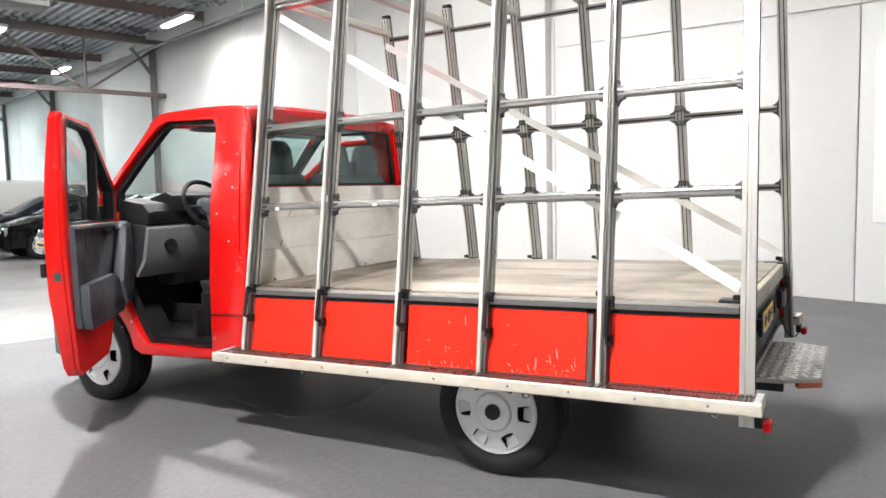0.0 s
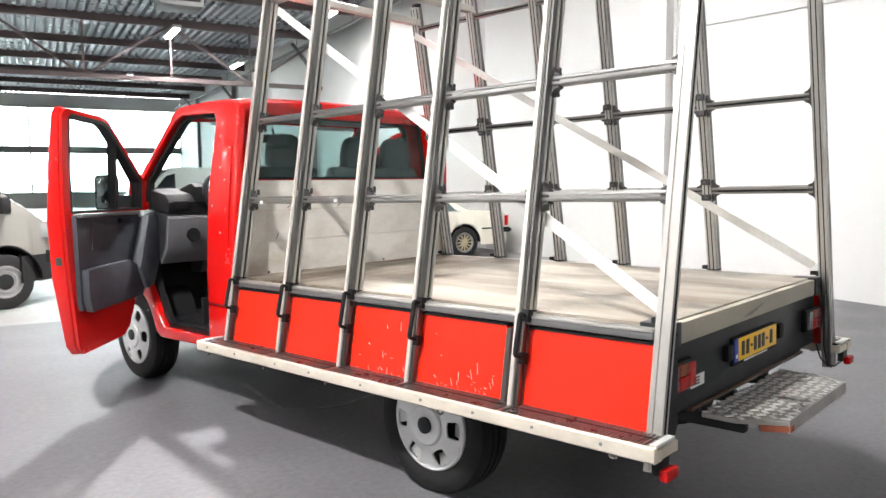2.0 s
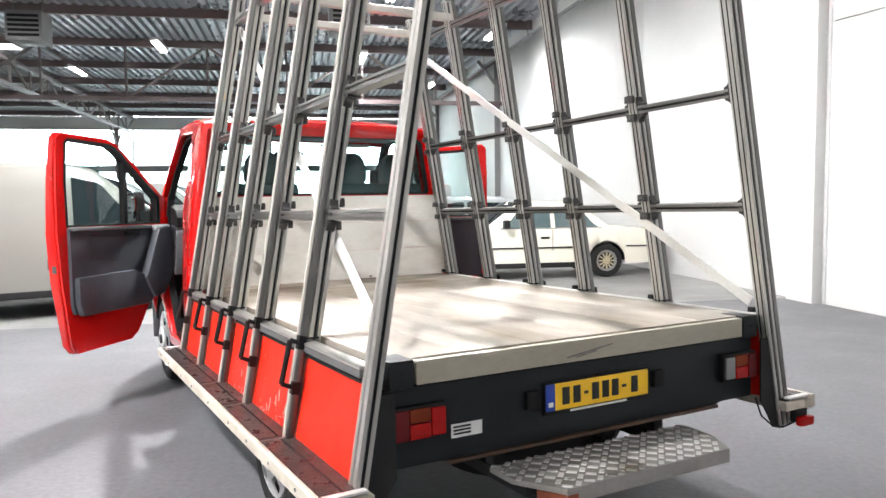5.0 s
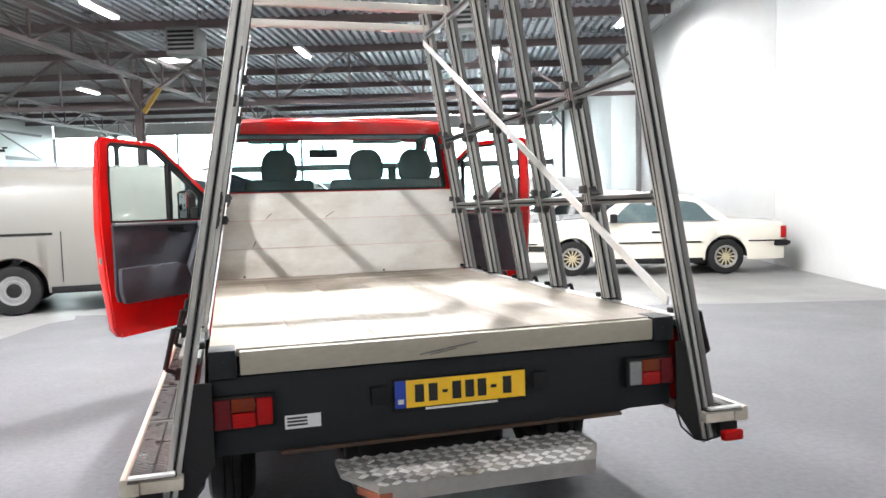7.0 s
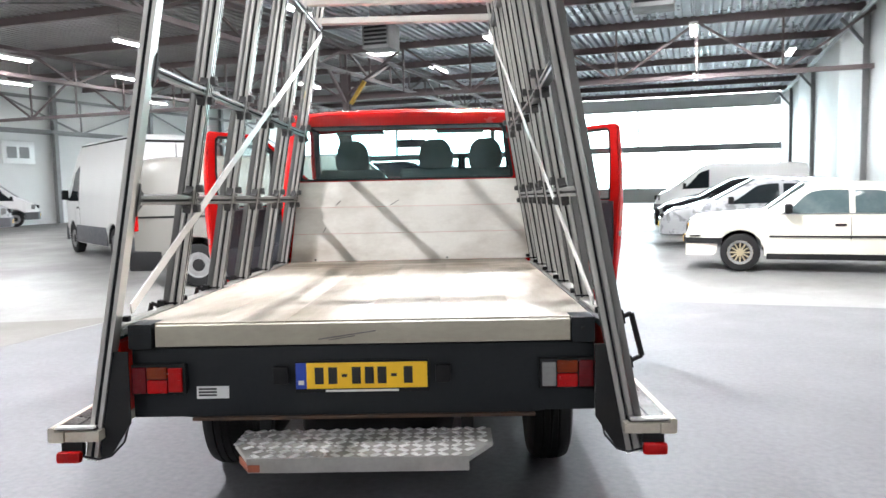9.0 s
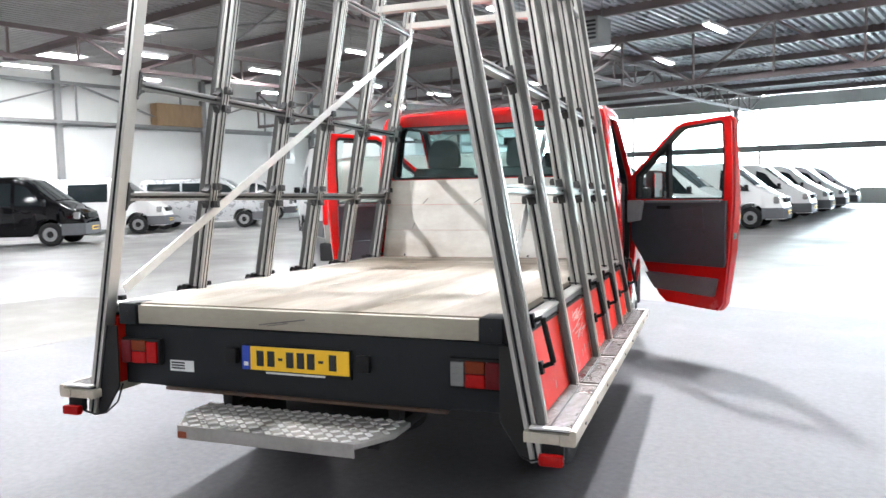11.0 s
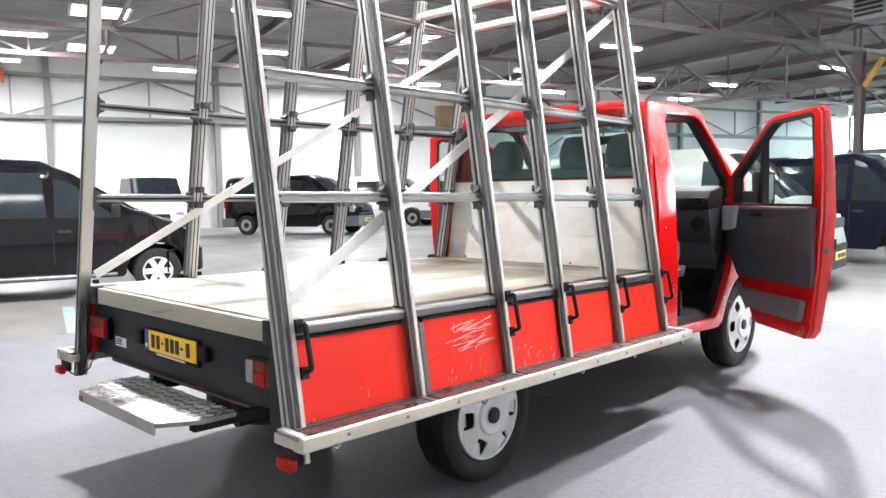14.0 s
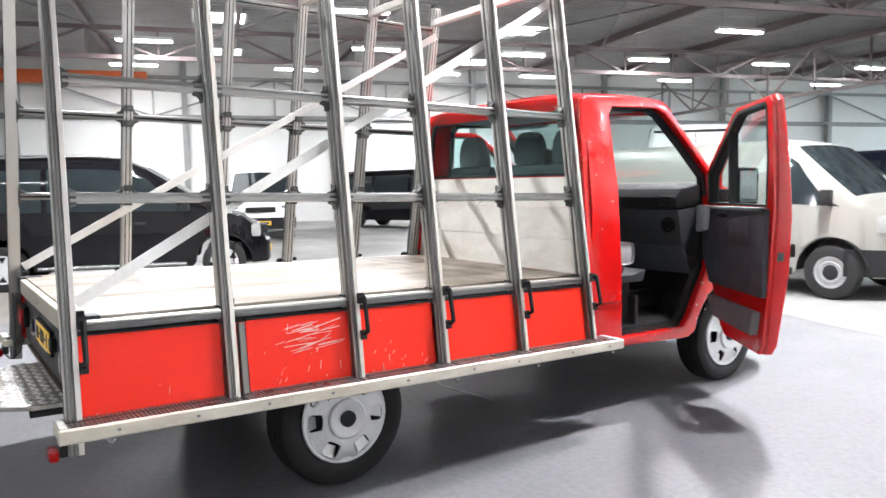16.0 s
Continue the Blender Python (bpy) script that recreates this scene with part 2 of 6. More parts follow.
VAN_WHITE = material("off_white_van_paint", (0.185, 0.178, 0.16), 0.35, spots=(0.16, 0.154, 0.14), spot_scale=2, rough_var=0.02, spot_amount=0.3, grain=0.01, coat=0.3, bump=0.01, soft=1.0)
CREAM = material("cream_vehicle_paint", (0.66, 0.635, 0.54), 0.25, spots=(0.7, 0.67, 0.57), spot_scale=2, rough_var=0.02, spot_amount=0.3, grain=0.01, coat=0.6, bump=0.01)
DARK_PAINT = material("black_vehicle_paint", (0.004, 0.004, 0.005), 0.06, spots=(0.009, 0.008, 0.009), spot_scale=2, grain=0.02, bump=0.0, spec=0.32, rough_var=0.03)
BLUE_PAINT = material("dark_blue_vehicle_paint", (0.006, 0.007, 0.013), 0.12, spots=(0.008, 0.010, 0.018), grain=0.02, bump=0.0, spec=0.2, rough_var=0.03)
GREY_PAINT = material("silver_vehicle_paint", (0.42, 0.43, 0.44), 0.28, metal=0.4, spots=(0.36, 0.37, 0.38), rough_var=0.02, spot_amount=0.3, grain=0.02, coat=0.7, bump=0.01)
DARK_GLASS = material("dark_window_glass", (0.012, 0.016, 0.018), 0.05, spots=(0.02, 0.024, 0.026), spot_scale=3, grain=0.02, bump=0, spec=0.3, rough_var=0.02)
TEAL_GLASS = material("pale_window_glass", (0.07, 0.10, 0.105), 0.06, spots=(0.14, 0.17, 0.17), spot_scale=1.6, spot_amount=0.9, grain=0.02, bump=0, rough_var=0.02, soft=0.3)
CRATE = material("brown_plywood_box", (0.26, 0.17, 0.09), 0.7, stretch=(1, 1, 0.3))
FLOOR_SHADE = material("brown_shaded_concrete", (0.10, 0.092, 0.081), 0.55, spots=(0.15, 0.142, 0.13), spot_scale=1.1, spot_amount=0.8, grain=0.07, grain_scale=30, bump=0.06, soft=0.8)
FLOOR_WORN = material("worn_pale_floor_line", (0.17, 0.17, 0.175), 0.55, spots=(0.10, 0.10, 0.105), spot_scale=9, spot_amount=0.9, soft=0.5)
FLOOR_BLUE = material("worn_blue_floor_paint", (0.16, 0.22, 0.30), 0.5, spots=(0.25, 0.25, 0.24), spot_scale=4, spot_amount=0.8)
TAPE = material("white_tape", (0.78, 0.77, 0.74), 0.6)
TAPE_YELLOW = material("yellowed_tape", (0.72, 0.60, 0.32), 0.6)
GREY_BUMPER = material("grey_bumper_plastic", (0.085, 0.089, 0.098), 0.6, spots=(0.085, 0.086, 0.09), spot_scale=9)
STEEL_WHEEL = material("grey_steel_wheel", (0.26, 0.26, 0.26), 0.4, metal=0.3, spots=(0.12, 0.12, 0.12), spot_scale=8, rough_var=0.04)
GOLD = material("gold_wheel_paint", (0.52, 0.45, 0.30), 0.35, metal=0.6, spots=(0.4, 0.34, 0.22))
PANE = glass("clear_pane", (0.86, 0.92, 0.91))
PANE_DIM = glass("tinted_pane", (0.74, 0.84, 0.84))
FLOOR_DARK = material("dark_grey_floor_paint", (0.100, 0.099, 0.106), 0.52, spec=0.22, spots=(0.155, 0.153, 0.16), spot_scale=1.1, spot_amount=0.9, grain=0.15, grain_scale=26, bump=0.10, bump_scale=70, rough_var=0.12, soft=0.7)
FLOOR_LIGHT = material("pale_concrete", (0.21, 0.207, 0.20), 0.42, spec=0.3, spots=(0.135, 0.132, 0.126), spot_scale=0.4, spot_amount=0.7, grain=0.12, grain_scale=20, bump=0.06)
WALL = material("white_wall_paint", (0.60, 0.60, 0.59), 0.6, spots=(0.51, 0.51, 0.50), spot_scale=0.5, spot_amount=0.5, grain=0.015, grain_scale=20, bump=0.06, bump_scale=30)
WALL_GREY = material("grey_wall_cladding", (0.50, 0.50, 0.48), 0.6, spots=(0.40, 0.40, 0.38), spot_scale=0.7, grain=0.03)
WALL_PALE = material("pale_wall_cladding", (0.62, 0.62, 0.60), 0.6, spots=(0.50, 0.50, 0.485), spot_scale=0.7, grain=0.03, soft=1.0)
STEEL = material("brown_red_steel", (0.135, 0.10, 0.10), 0.5, spots=(0.17, 0.14, 0.135), spot_scale=3, grain=0.05, soft=0.9)
STEEL_GREY = material("grey_steel", (0.20, 0.20, 0.20), 0.55, spots=(0.13, 0.125, 0.12), spot_scale=3)
DECK = material("galvanised_deck", (0.60, 0.62, 0.66), 0.32, metal=0.45, spots=(0.46, 0.48, 0.51), spot_scale=0.8, spot_amount=0.6, soft=1.0)
DECK_WEST = material("dull_grey_deck", (0.37, 0.36, 0.355), 0.6, spots=(0.25, 0.24, 0.235), spot_scale=0.9, spot_amount=0.7, soft=0.9)
SKYLIGHT = material("bright_skylight", (1.0, 1.0, 1.0), 0.5, emit=5.0, bump=0)
TUBE = material("lit_tube", (1.0, 0.985, 0.95), 0.5, emit=38.0, bump=0)
TUBE_BRIGHT = material("bright_lit_tube", (1.0, 0.985, 0.95), 0.5, emit=55.0, bump=0)
YELLOW_STEEL = material("yellow_steel", (0.62, 0.38, 0.05), 0.5)
ORANGE = material("orange_paint", (0.62, 0.12, 0.03), 0.5)
ASPHALT = material("outdoor_paving", (0.16, 0.16, 0.155), 0.8, spot_scale=0.3)

# ---- mesh helpers ----


def finish(bm, smooth=None):
    bmesh.ops.recalc_face_normals(bm, faces=bm.faces)
    if smooth is not None:
        for f in bm.faces:
            f.smooth = True
        for e in bm.edges:
            if len(e.link_faces) == 2 and e.calc_face_angle(0) > radians(smooth):
                e.smooth = False
    return bm


def link(name, bm, mat, parent=None, label="", smooth=35):
    finish(bm, smooth)
    me = bpy.data.meshes.new(name)
    bm.to_mesh(me)
    bm.free()
    me.materials.append(mat)
    ob = new(name, me)
    if parent is not None:
        ob.parent = parent
    if label:
        tagged(ob, label)
    return ob


def part(name, bm, mat, parent, label="", smooth=35):
    return link(name, bm, mat, parent, label, smooth)


def thing(name, label, category, group="", kind="", at=None):
    ob = new(name)
    ob.matrix_world = at if at is not None else Matrix()
    return tagged(ob, label, category, group, kind)


def solid(name, bm, mat, label, category, group="", kind="", at=None, smooth=35):
    ob = link(name, bm, mat, None, "", smooth)
    if at is not None:
        ob.matrix_world = at
    return tagged(ob, label, category, group, kind)


def box(x0, x1, y0, y1, z0, z1, bevel=0.0, bm=None, m=None):
    """A box with rounded edges, added to bm."""
    out = bm or bmesh.new()
    b = bmesh.new()
    bmesh.ops.create_cube(b, size=1)
    for v in b.verts:
        v.co = Vector(((x0 + x1) / 2 + v.co.x * (x1 - x0), (y0 + y1) / 2 + v.co.y * (y1 - y0), (z0 + z1) / 2 + v.co.z * (z1 - z0)))
    if bevel:
        bmesh.ops.bevel(b, geom=b.edges[:], offset=bevel, segments=2, profile=0.6, affect="EDGES")
    if m is not None:
        b.transform(m)
    return join(out, b)


def join(out, b):
    idx = {}
    for v in b.verts:
        idx[v] = out.verts.new(v.co)
    for f in b.faces:
        try:
            out.faces.new([idx[v] for v in f.verts])
        except ValueError:
            pass
    b.free()
    return out


def prism(poly, d0, d1, axis="x", bevel=0.0, bm=None, m=None):
    """Extrudes a closed outline. axis x: outline in (y, z); y: in (x, z); z: in (x, y)."""
    out = bm or bmesh.new()
    b = bmesh.new()

    def put(p, d):
        return {"x": (d, p[0], p[1]), "y": (p[0], d, p[1]), "z": (p[0], p[1], d)}[axis]
    a = [b.verts.new(put(p, d0)) for p in poly]
    c = [b.verts.new(put(p, d1)) for p in poly]
    n = len(poly)
    b.faces.new(a)
    b.faces.new(c[::-1])
    for i in range(n):
        b.faces.new((a[i], c[i], c[(i + 1) % n], a[(i + 1) % n]))
    bmesh.ops.recalc_face_normals(b, faces=b.faces)
    if bevel:
        bmesh.ops.bevel(b, geom=[e for e in b.edges if e.calc_face_angle(0) > 0.5], offset=bevel, segments=2, profile=0.6, affect="EDGES")
    if m is not None:
        b.transform(m)
    return join(out, b)


def plate(outline, holes, d0, d1, axis="x", bm=None, warp=None, bevel=0.0):
    """A flat plate with holes and thickness: outlines as in prism; warp moves each vertex."""
    out = bm or bmesh.new()
    b = bmesh.new()

    def put(p, d):
        return {"x": (d, p[0], p[1]), "y": (p[0], d, p[1]), "z": (p[0], p[1], d)}[axis]
    edges = []
    for loop in [outline] + list(holes):
        vs = [b.verts.new(put(p, d0)) for p in loop]
        edges += [b.edges.new((vs[i], vs[(i + 1) % len(vs)])) for i in range(len(vs))]
    bmesh.ops.triangle_fill(b, use_beauty=True, use_dissolve=False, edges=edges)
    geo = bmesh.ops.extrude_face_region(b, geom=b.faces[:])
    off = {"x": Vector((d1 - d0, 0, 0)), "y": Vector((0, d1 - d0, 0)), "z": Vector((0, 0, d1 - d0))}[axis]
    for v in geo["geom"]:
        if isinstance(v, bmesh.types.BMVert):
            v.co += off
    if bevel:
        bmesh.ops.recalc_face_normals(b, faces=b.faces)
        bmesh.ops.bevel(b, geom=[e for e in b.edges if len(e.link_faces) == 2 and e.calc_face_angle(0) > 1.2], offset=bevel, segments=3, profile=0.5, affect="EDGES", clamp_overlap=True)
    if warp:
        for v in b.verts:
            v.co = warp(v.co)
    return join(out, b)


def rod(p, q, r, n=10, bm=None, r2=None):
    """A round rod from p to q."""
    out = bm or bmesh.new()
    p, q = Vector(p), Vector(q)
    turn = (q - p).to_track_quat("Z", "Y").to_matrix()
    rings = []
    for c, rad in ((p, r), (q, r if r2 is None else r2)):
        rings.append([out.verts.new(c + turn @ Vector((rad * math.cos(2 * math.pi * i / n), rad * math.sin(2 * math.pi * i / n), 0))) for i in range(n)])
    for i in range(n):
        j = (i + 1) % n
        out.faces.new((rings[0][i], rings[0][j], rings[1][j], rings[1][i]))
    out.faces.new(rings[0][::-1])
    out.faces.new(rings[1])
    return out


def bar(p, q, section, across, bm=None):
    """Sweeps a closed section (a, b) from p to q: a runs along `across`, b square to it."""
    out = bm or bmesh.new()
    p, q, ax = Vector(p), Vector(q), Vector(across)
    d = (q - p).normalized()
    ax = (ax - d * ax.dot(d)).normalized()
    bx = d.cross(ax)
    r0 = [out.verts.new(p + ax * s[0] + bx * s[1]) for s in section]
    r1 = [out.verts.new(q + ax * s[0] + bx * s[1]) for s in section]
    n = len(section)
    for i in range(n):
        j = (i + 1) % n
        out.faces.new((r0[i], r0[j], r1[j], r1[i]))
    out.faces.new(r0[::-1])
    out.faces.new(r1)
    return out


def rect(a, b, c=0.0):
    """A rectangular section a by b with cut corners c."""
    a, b = a / 2, b / 2
    if not c:
        return [(-a, -b), (a, -b), (a, b), (-a, b)]
    return [(-a + c, -b), (a - c, -b), (a, -b + c), (a, b - c), (a - c, b), (-a + c, b), (-a, b - c), (-a, -b + c)]


def lathe(profile, n=32, axis="x", bm=None, m=None, caps=True):
    """Turns a profile of (distance along the axis, radius) about it; without caps the profile closes on itself as a ring."""
    out = bm or bmesh.new()
    b = bmesh.new()
    rings = []
    for d, r in profile:
        ring = []
        for i in range(n):
            a = 2 * math.pi * i / n
            c, s = r * math.cos(a), r * math.sin(a)
            ring.append(b.verts.new({"x": (d, c, s), "y": (c, d, s), "z": (c, s, d)}[axis]))
        rings.append(ring)
    if not caps:
        rings.append(rings[0])
    for k in range(len(rings) - 1):
        for i in range(n):
            j = (i + 1) % n
            b.faces.new((rings[k][i], rings[k][j], rings[k + 1][j], rings[k + 1][i]))
    if caps:
        b.faces.new(rings[0][::-1])
        b.faces.new(rings[-1])
    if m is not None:
        b.transform(m)
    return join(out, b)


def grid(f, nu, nv, thick=None, bm=None):
    """A sheet f(i/nu, j/nv), with a second face `thick` away where given."""
    out = bm or bmesh.new()
    vs = [[out.verts.new(f(i / nu, j / nv)) for j in range(nv + 1)] for i in range(nu + 1)]
    for i in range(nu):
        for j in range(nv):
            out.faces.new((vs[i][j], vs[i + 1][j], vs[i + 1][j + 1], vs[i][j + 1]))
    if thick is not None:
        t = Vector(thick)
        lo = [[out.verts.new(v.co + t) for v in row] for row in vs]
        for i in range(nu):
            for j in range(nv):
                out.faces.new((lo[i][j], lo[i][j + 1], lo[i + 1][j + 1], lo[i + 1][j]))
        ring = [(i, 0) for i in range(nu)] + [(nu, j) for j in range(nv)] + [(i, nv) for i in range(nu, 0, -1)] + [(0, j) for j in range(nv, 0, -1)]
        for k in range(len(ring)):
            a, b = ring[k], ring[(k + 1) % len(ring)]
            out.faces.new((vs[a[0]][a[1]], lo[a[0]][a[1]], lo[b[0]][b[1]], vs[b[0]][b[1]]))
    return out


def arc(cx, cy, r, a0, a1, n):
    return [(cx + r * math.cos(radians(a0 + (a1 - a0) * i / n)), cy + r * math.sin(radians(a0 + (a1 - a0) * i / n))) for i in range(n + 1)]

def curve(pts, x):
    for (a, za), (b, zb) in zip(pts, pts[1:]):
        if x <= b:
            t = (x - a) / (b - a)
            t = t if abs(za - zb) > 0.35 else t * t * (3 - 2 * t)
            return za + (zb - za) * min(1, max(0, t))
    return pts[-1][1]


# ---- the hall ----
WALL_R, LEFT_R, BACK_U, END_U, TOP = 5.78, -27.5, -16.0, 47.0, 6.55

ground = thing("ground", "wide hall floor of paint and concrete", "floor", kind="structure", at=HALL)
bm = bmesh.new()
box(LEFT_R - 0.4, WALL_R + 0.4, BACK_U - 0.4, END_U + 0.4, -0.3, 0.0, bm=bm)
part("concrete_slab", bm, FLOOR_LIGHT, ground, "pale worn concrete floor slab")
bm = bmesh.new()
edge = []
for k in range(61):
    edge.append((5.76 - 10.86 * k / 60, 6.80 + 0.10 * noise.noise(Vector((k * 0.13, 3.1, 0)))))
for k in range(1, 91):
    edge.append((-5.15 + 0.12 * noise.noise(Vector((k * 0.11, 7.7, 0))), 6.75 - 22.6 * k / 90))
edge[61] = (-4.95, 6.5)
edge.append((5.76, -15.9))
prism(edge, 0.0, 0.004, "z", bm=bm)
part("painted_area", bm, FLOOR_DARK, ground, "dark grey painted floor area", smooth=None)
bm = bmesh.new()
# brownish strip whose dark tone paints in the shadow around the black van
shade_outline = [(-5.17, 4.5)] + [(-5.17, 4.5 - 0.5 * k) for k in range(1, 30)] + [(-8.9 - 0.9 * noise.noise(Vector((k * 0.21, 1.3, 0))), -10.0 + 0.5 * k) for k in range(27)] + [(-6.0, 4.0)]
prism(shade_outline, 0.0, 0.002, "z", bm=bm)
part("shaded_strip", bm, FLOOR_SHADE, ground, "brown concrete with the van shadow painted in", smooth=None)
bm = bmesh.new()
box(-400, 400, END_U + 0.5, 700, -0.35, -0.05, bm=bm)
solid("pavement", bm, ASPHALT, "grey outdoor paving beyond the end windows", "pavement", kind="structure", at=HALL)

# long white wall: panels with open joints, a pilaster and steel columns
wall_east = thing("wall_east", "long white painted wall with flat panels", "wall", kind="structure", at=HALL)
joints = [BACK_U, -10.4, -4.6, 1.52, 6.1, 11.5, 16.4, 22.2, 27.2, 33.0, 38.6, END_U]
for a, b in zip(joints, joints[1:]):
    bm = bmesh.new()
    box(WALL_R, WALL_R + 0.25, a + 0.008, b - 0.008, 0, TOP, 0.006, bm=bm)
    part("wall_panel", bm, WALL, wall_east)
bm = bmesh.new()
box(WALL_R + 0.02, WALL_R + 0.3, BACK_U, END_U, 0, TOP, bm=bm)
part("wall_core", bm, STEEL_GREY, wall_east)
bm = bmesh.new()
box(WALL_R - 0.16, WALL_R - 0.002, 6.16, 6.7, 0, 6.1, 0.012, bm=bm)
solid("pilaster", bm, WALL, "white painted pilaster on the long wall", "pilaster", kind="structure", at=HALL)
bm = bmesh.new()
rod((WALL_R - 0.02, 6.02, 3.7), (WALL_R - 0.02, -2.0, 3.42), 0.012, 8, bm=bm)
solid("conduit", bm, WALL_GREY, "thin pale conduit along the white wall", "conduit", kind="structure", at=HALL)
for u in (22.2, 33.0, 41.2):
    bm = bmesh.new()
    box(WALL_R - 0.14, WALL_R - 0.005, u - 0.11, u - 0.09, 0, 6.1, bm=bm)
    box(WALL_R - 0.14, WALL_R - 0.005, u + 0.09, u + 0.11, 0, 6.1, bm=bm)
    box(WALL_R - 0.085, WALL_R - 0.065, u - 0.09, u + 0.09, 0, 6.1, bm=bm)
    bar((WALL_R - 0.1, u, 5.2), (WALL_R - 0.75, u, 6.0), rect(0.1, 0.1), (0, 1, 0), bm=bm)
    solid("wall_column", bm, STEEL_GREY, "grey steel column against the white wall", "column", "wall columns", "structure", at=HALL)
bm = bmesh.new()
rod((WALL_R - 0.32, 5, 5.95), (WALL_R - 0.32, END_U - 1, 5.95), 0.05, 8, bm=bm)
rod((WALL_R - 0.5, 5, 5.85), (WALL_R - 0.5, END_U - 1, 5.85), 0.03, 8, bm=bm)
for k in range(8):
    rod((WALL_R - 0.32, 8 + 5 * k, 5.95), (WALL_R - 0.32, 8 + 5 * k, 6.4), 0.012, 6, bm=bm)
solid("ceiling_pipe", bm, STEEL_GREY, "grey pipes hung along the wall top", "pipe", kind="structure", at=HALL)
board = thing("notice_board", "white board with a dark frame mark on the wall", "board", at=HALL)
bm = bmesh.new()
box(WALL_R - 0.03, WALL_R - 0.002, -0.2, 1.33, 0.97, 2.98, 0.006, bm=bm)
part("panel", bm, WHITE, board)
bm = bmesh.new()
box(WALL_R - 0.036, WALL_R - 0.03, 0.5, 1.19, 2.52, 2.80, bm=bm)
part("dark_print", bm, INK, board)
bm = bmesh.new()
box(WALL_R - 0.040, WALL_R - 0.036, 0.55, 1.14, 2.57, 2.75, bm=bm)
part("pale_print", bm, WHITE, board)

# far left wall
bm = bmesh.new()
box(LEFT_R - 0.3, LEFT_R, BACK_U, END_U, 0, 4.15, bm=bm)
solid("wall_west", bm, WALL, "white painted far wall of the hall", "wall", kind="structure", at=HALL)
bm = bmesh.new()
box(LEFT_R - 0.35, LEFT_R - 0.05, BACK_U, END_U, 4.15, TOP, bm=bm)
solid("wall_upper", bm, WALL_PALE, "pale grey cladding above the white wall", "wall", kind="structure", at=HALL)
bm = bmesh.new()
box(LEFT_R, LEFT_R + 0.06, BACK_U, END_U, 4.12, 4.2, bm=bm)
solid("wall_ledge", bm, STEEL_GREY, "grey steel ledge along the far wall", "ledge", kind="structure", at=HALL)
for u in (-12, -6, 0.0, 6.0, 12.0, 18.5, 25.0, 31.5, 38.0):
    bm = bmesh.new()
    bar((LEFT_R + 0.15, u, 0), (LEFT_R + 0.15, u, 6.4), rect(0.22, 0.22), (1, 0, 0), bm=bm)
    solid("wall_column", bm, STEEL_GREY, "grey steel column on the far wall", "column", "wall columns", "structure", at=HALL)
sign = thing("wall_sign", "white sign with grey lettering on the far wall", "sign", at=HALL)
bm = bmesh.new()
box(LEFT_R + 0.02, LEFT_R + 0.06, 22.2, 23.9, 2.75, 3.75, 0.01, bm=bm)
part("panel", bm, WHITE, sign)
for k in range(2):
    bm = bmesh.new()
    box(LEFT_R + 0.06, LEFT_R + 0.07, 22.45 + 0.65 * k, 22.95 + 0.65 * k, 3.0, 3.5, bm=bm)
    part("letter_bar", bm, STEEL_GREY, sign)

# wall behind
bm = bmesh.new()
box(LEFT_R, WALL_R, BACK_U - 0.3, BACK_U, 0, TOP, bm=bm)
solid("wall_south", bm, WALL, "plain white wall at the hall's back end", "wall", kind="structure", at=HALL)

# glazed end wall
end = thing("wall_north", "end wall with wide bright windows in steel frames", "wall", kind="structure", at=HALL)
bm = bmesh.new()
box(LEFT_R, WALL_R, END_U, END_U + 0.25, 0, 0.9, bm=bm)
part("parapet", bm, WALL_GREY, end)
bm = bmesh.new()
box(LEFT_R, WALL_R, END_U, END_U + 0.25, 5.75, TOP, bm=bm)
part("lintel", bm, WALL_GREY, end)
win = thing("window_1", "row of tall end windows with grey steel bars", "window", kind="structure", at=HALL)
k = 0
r = LEFT_R
while r < WALL_R + 0.01:
    bm = bmesh.new()
    wide = 0.12 if k % 4 == 0 else 0.035
    box(r - wide / 2, r + wide / 2, END_U, END_U + 0.2, 0.9, 5.75, bm=bm)
    part("mullion", bm, STEEL_GREY, win)
    r += (WALL_R - LEFT_R) / 16
    k += 1
bm = bmesh.new()
box(LEFT_R, WALL_R, END_U - 0.1, END_U + 0.2, 3.15, 3.55, bm=bm)
part("transom", bm, STEEL_GREY, win)
bm = bmesh.new()
box(LEFT_R, WALL_R, END_U + 0.09, END_U + 0.1, 0.9, 5.75, bm=bm)
pane = part("window_pane", bm, PANE, win)
pane.visible_shadow = False
bm = bmesh.new()
box(-120, 120, END_U + 40, END_U + 41, -1, 45, bm=bm)
OVERCAST = material("bright_overcast_sky", (0.93, 0.97, 1.0), 0.9, emit=20.0, bump=0, grain=0.01)
solid("backdrop", bm, OVERCAST, "bright overcast sky beyond the end windows", "sky", kind="structure", at=HALL)

# roof deck of ribbed sheet, beams, trusses


def deck(r0, r1, top0, top1):
    """Ribbed sheet between r0 and r1 with a slab above it."""
    bm = bmesh.new()
    pitch, prof = 0.26, []
    for k in range(int((r1 - r0) / pitch)):
        a = r0 + k * pitch
        prof += [(a, 6.52), (a + 0.12, 6.52), (a + 0.145, 6.66), (a + 0.235, 6.66)]
    prof.append((r1, 6.52))
    v0 = [bm.verts.new((p[0], BACK_U, p[1])) for p in prof]
    v1 = [bm.verts.new((p[0], END_U, p[1])) for p in prof]
    for k in range(len(prof) - 1):
        bm.faces.new((v0[k], v0[k + 1], v1[k + 1], v1[k]))
    return box(top0, top1, BACK_U, END_U, 6.70, 6.9, bm=bm)


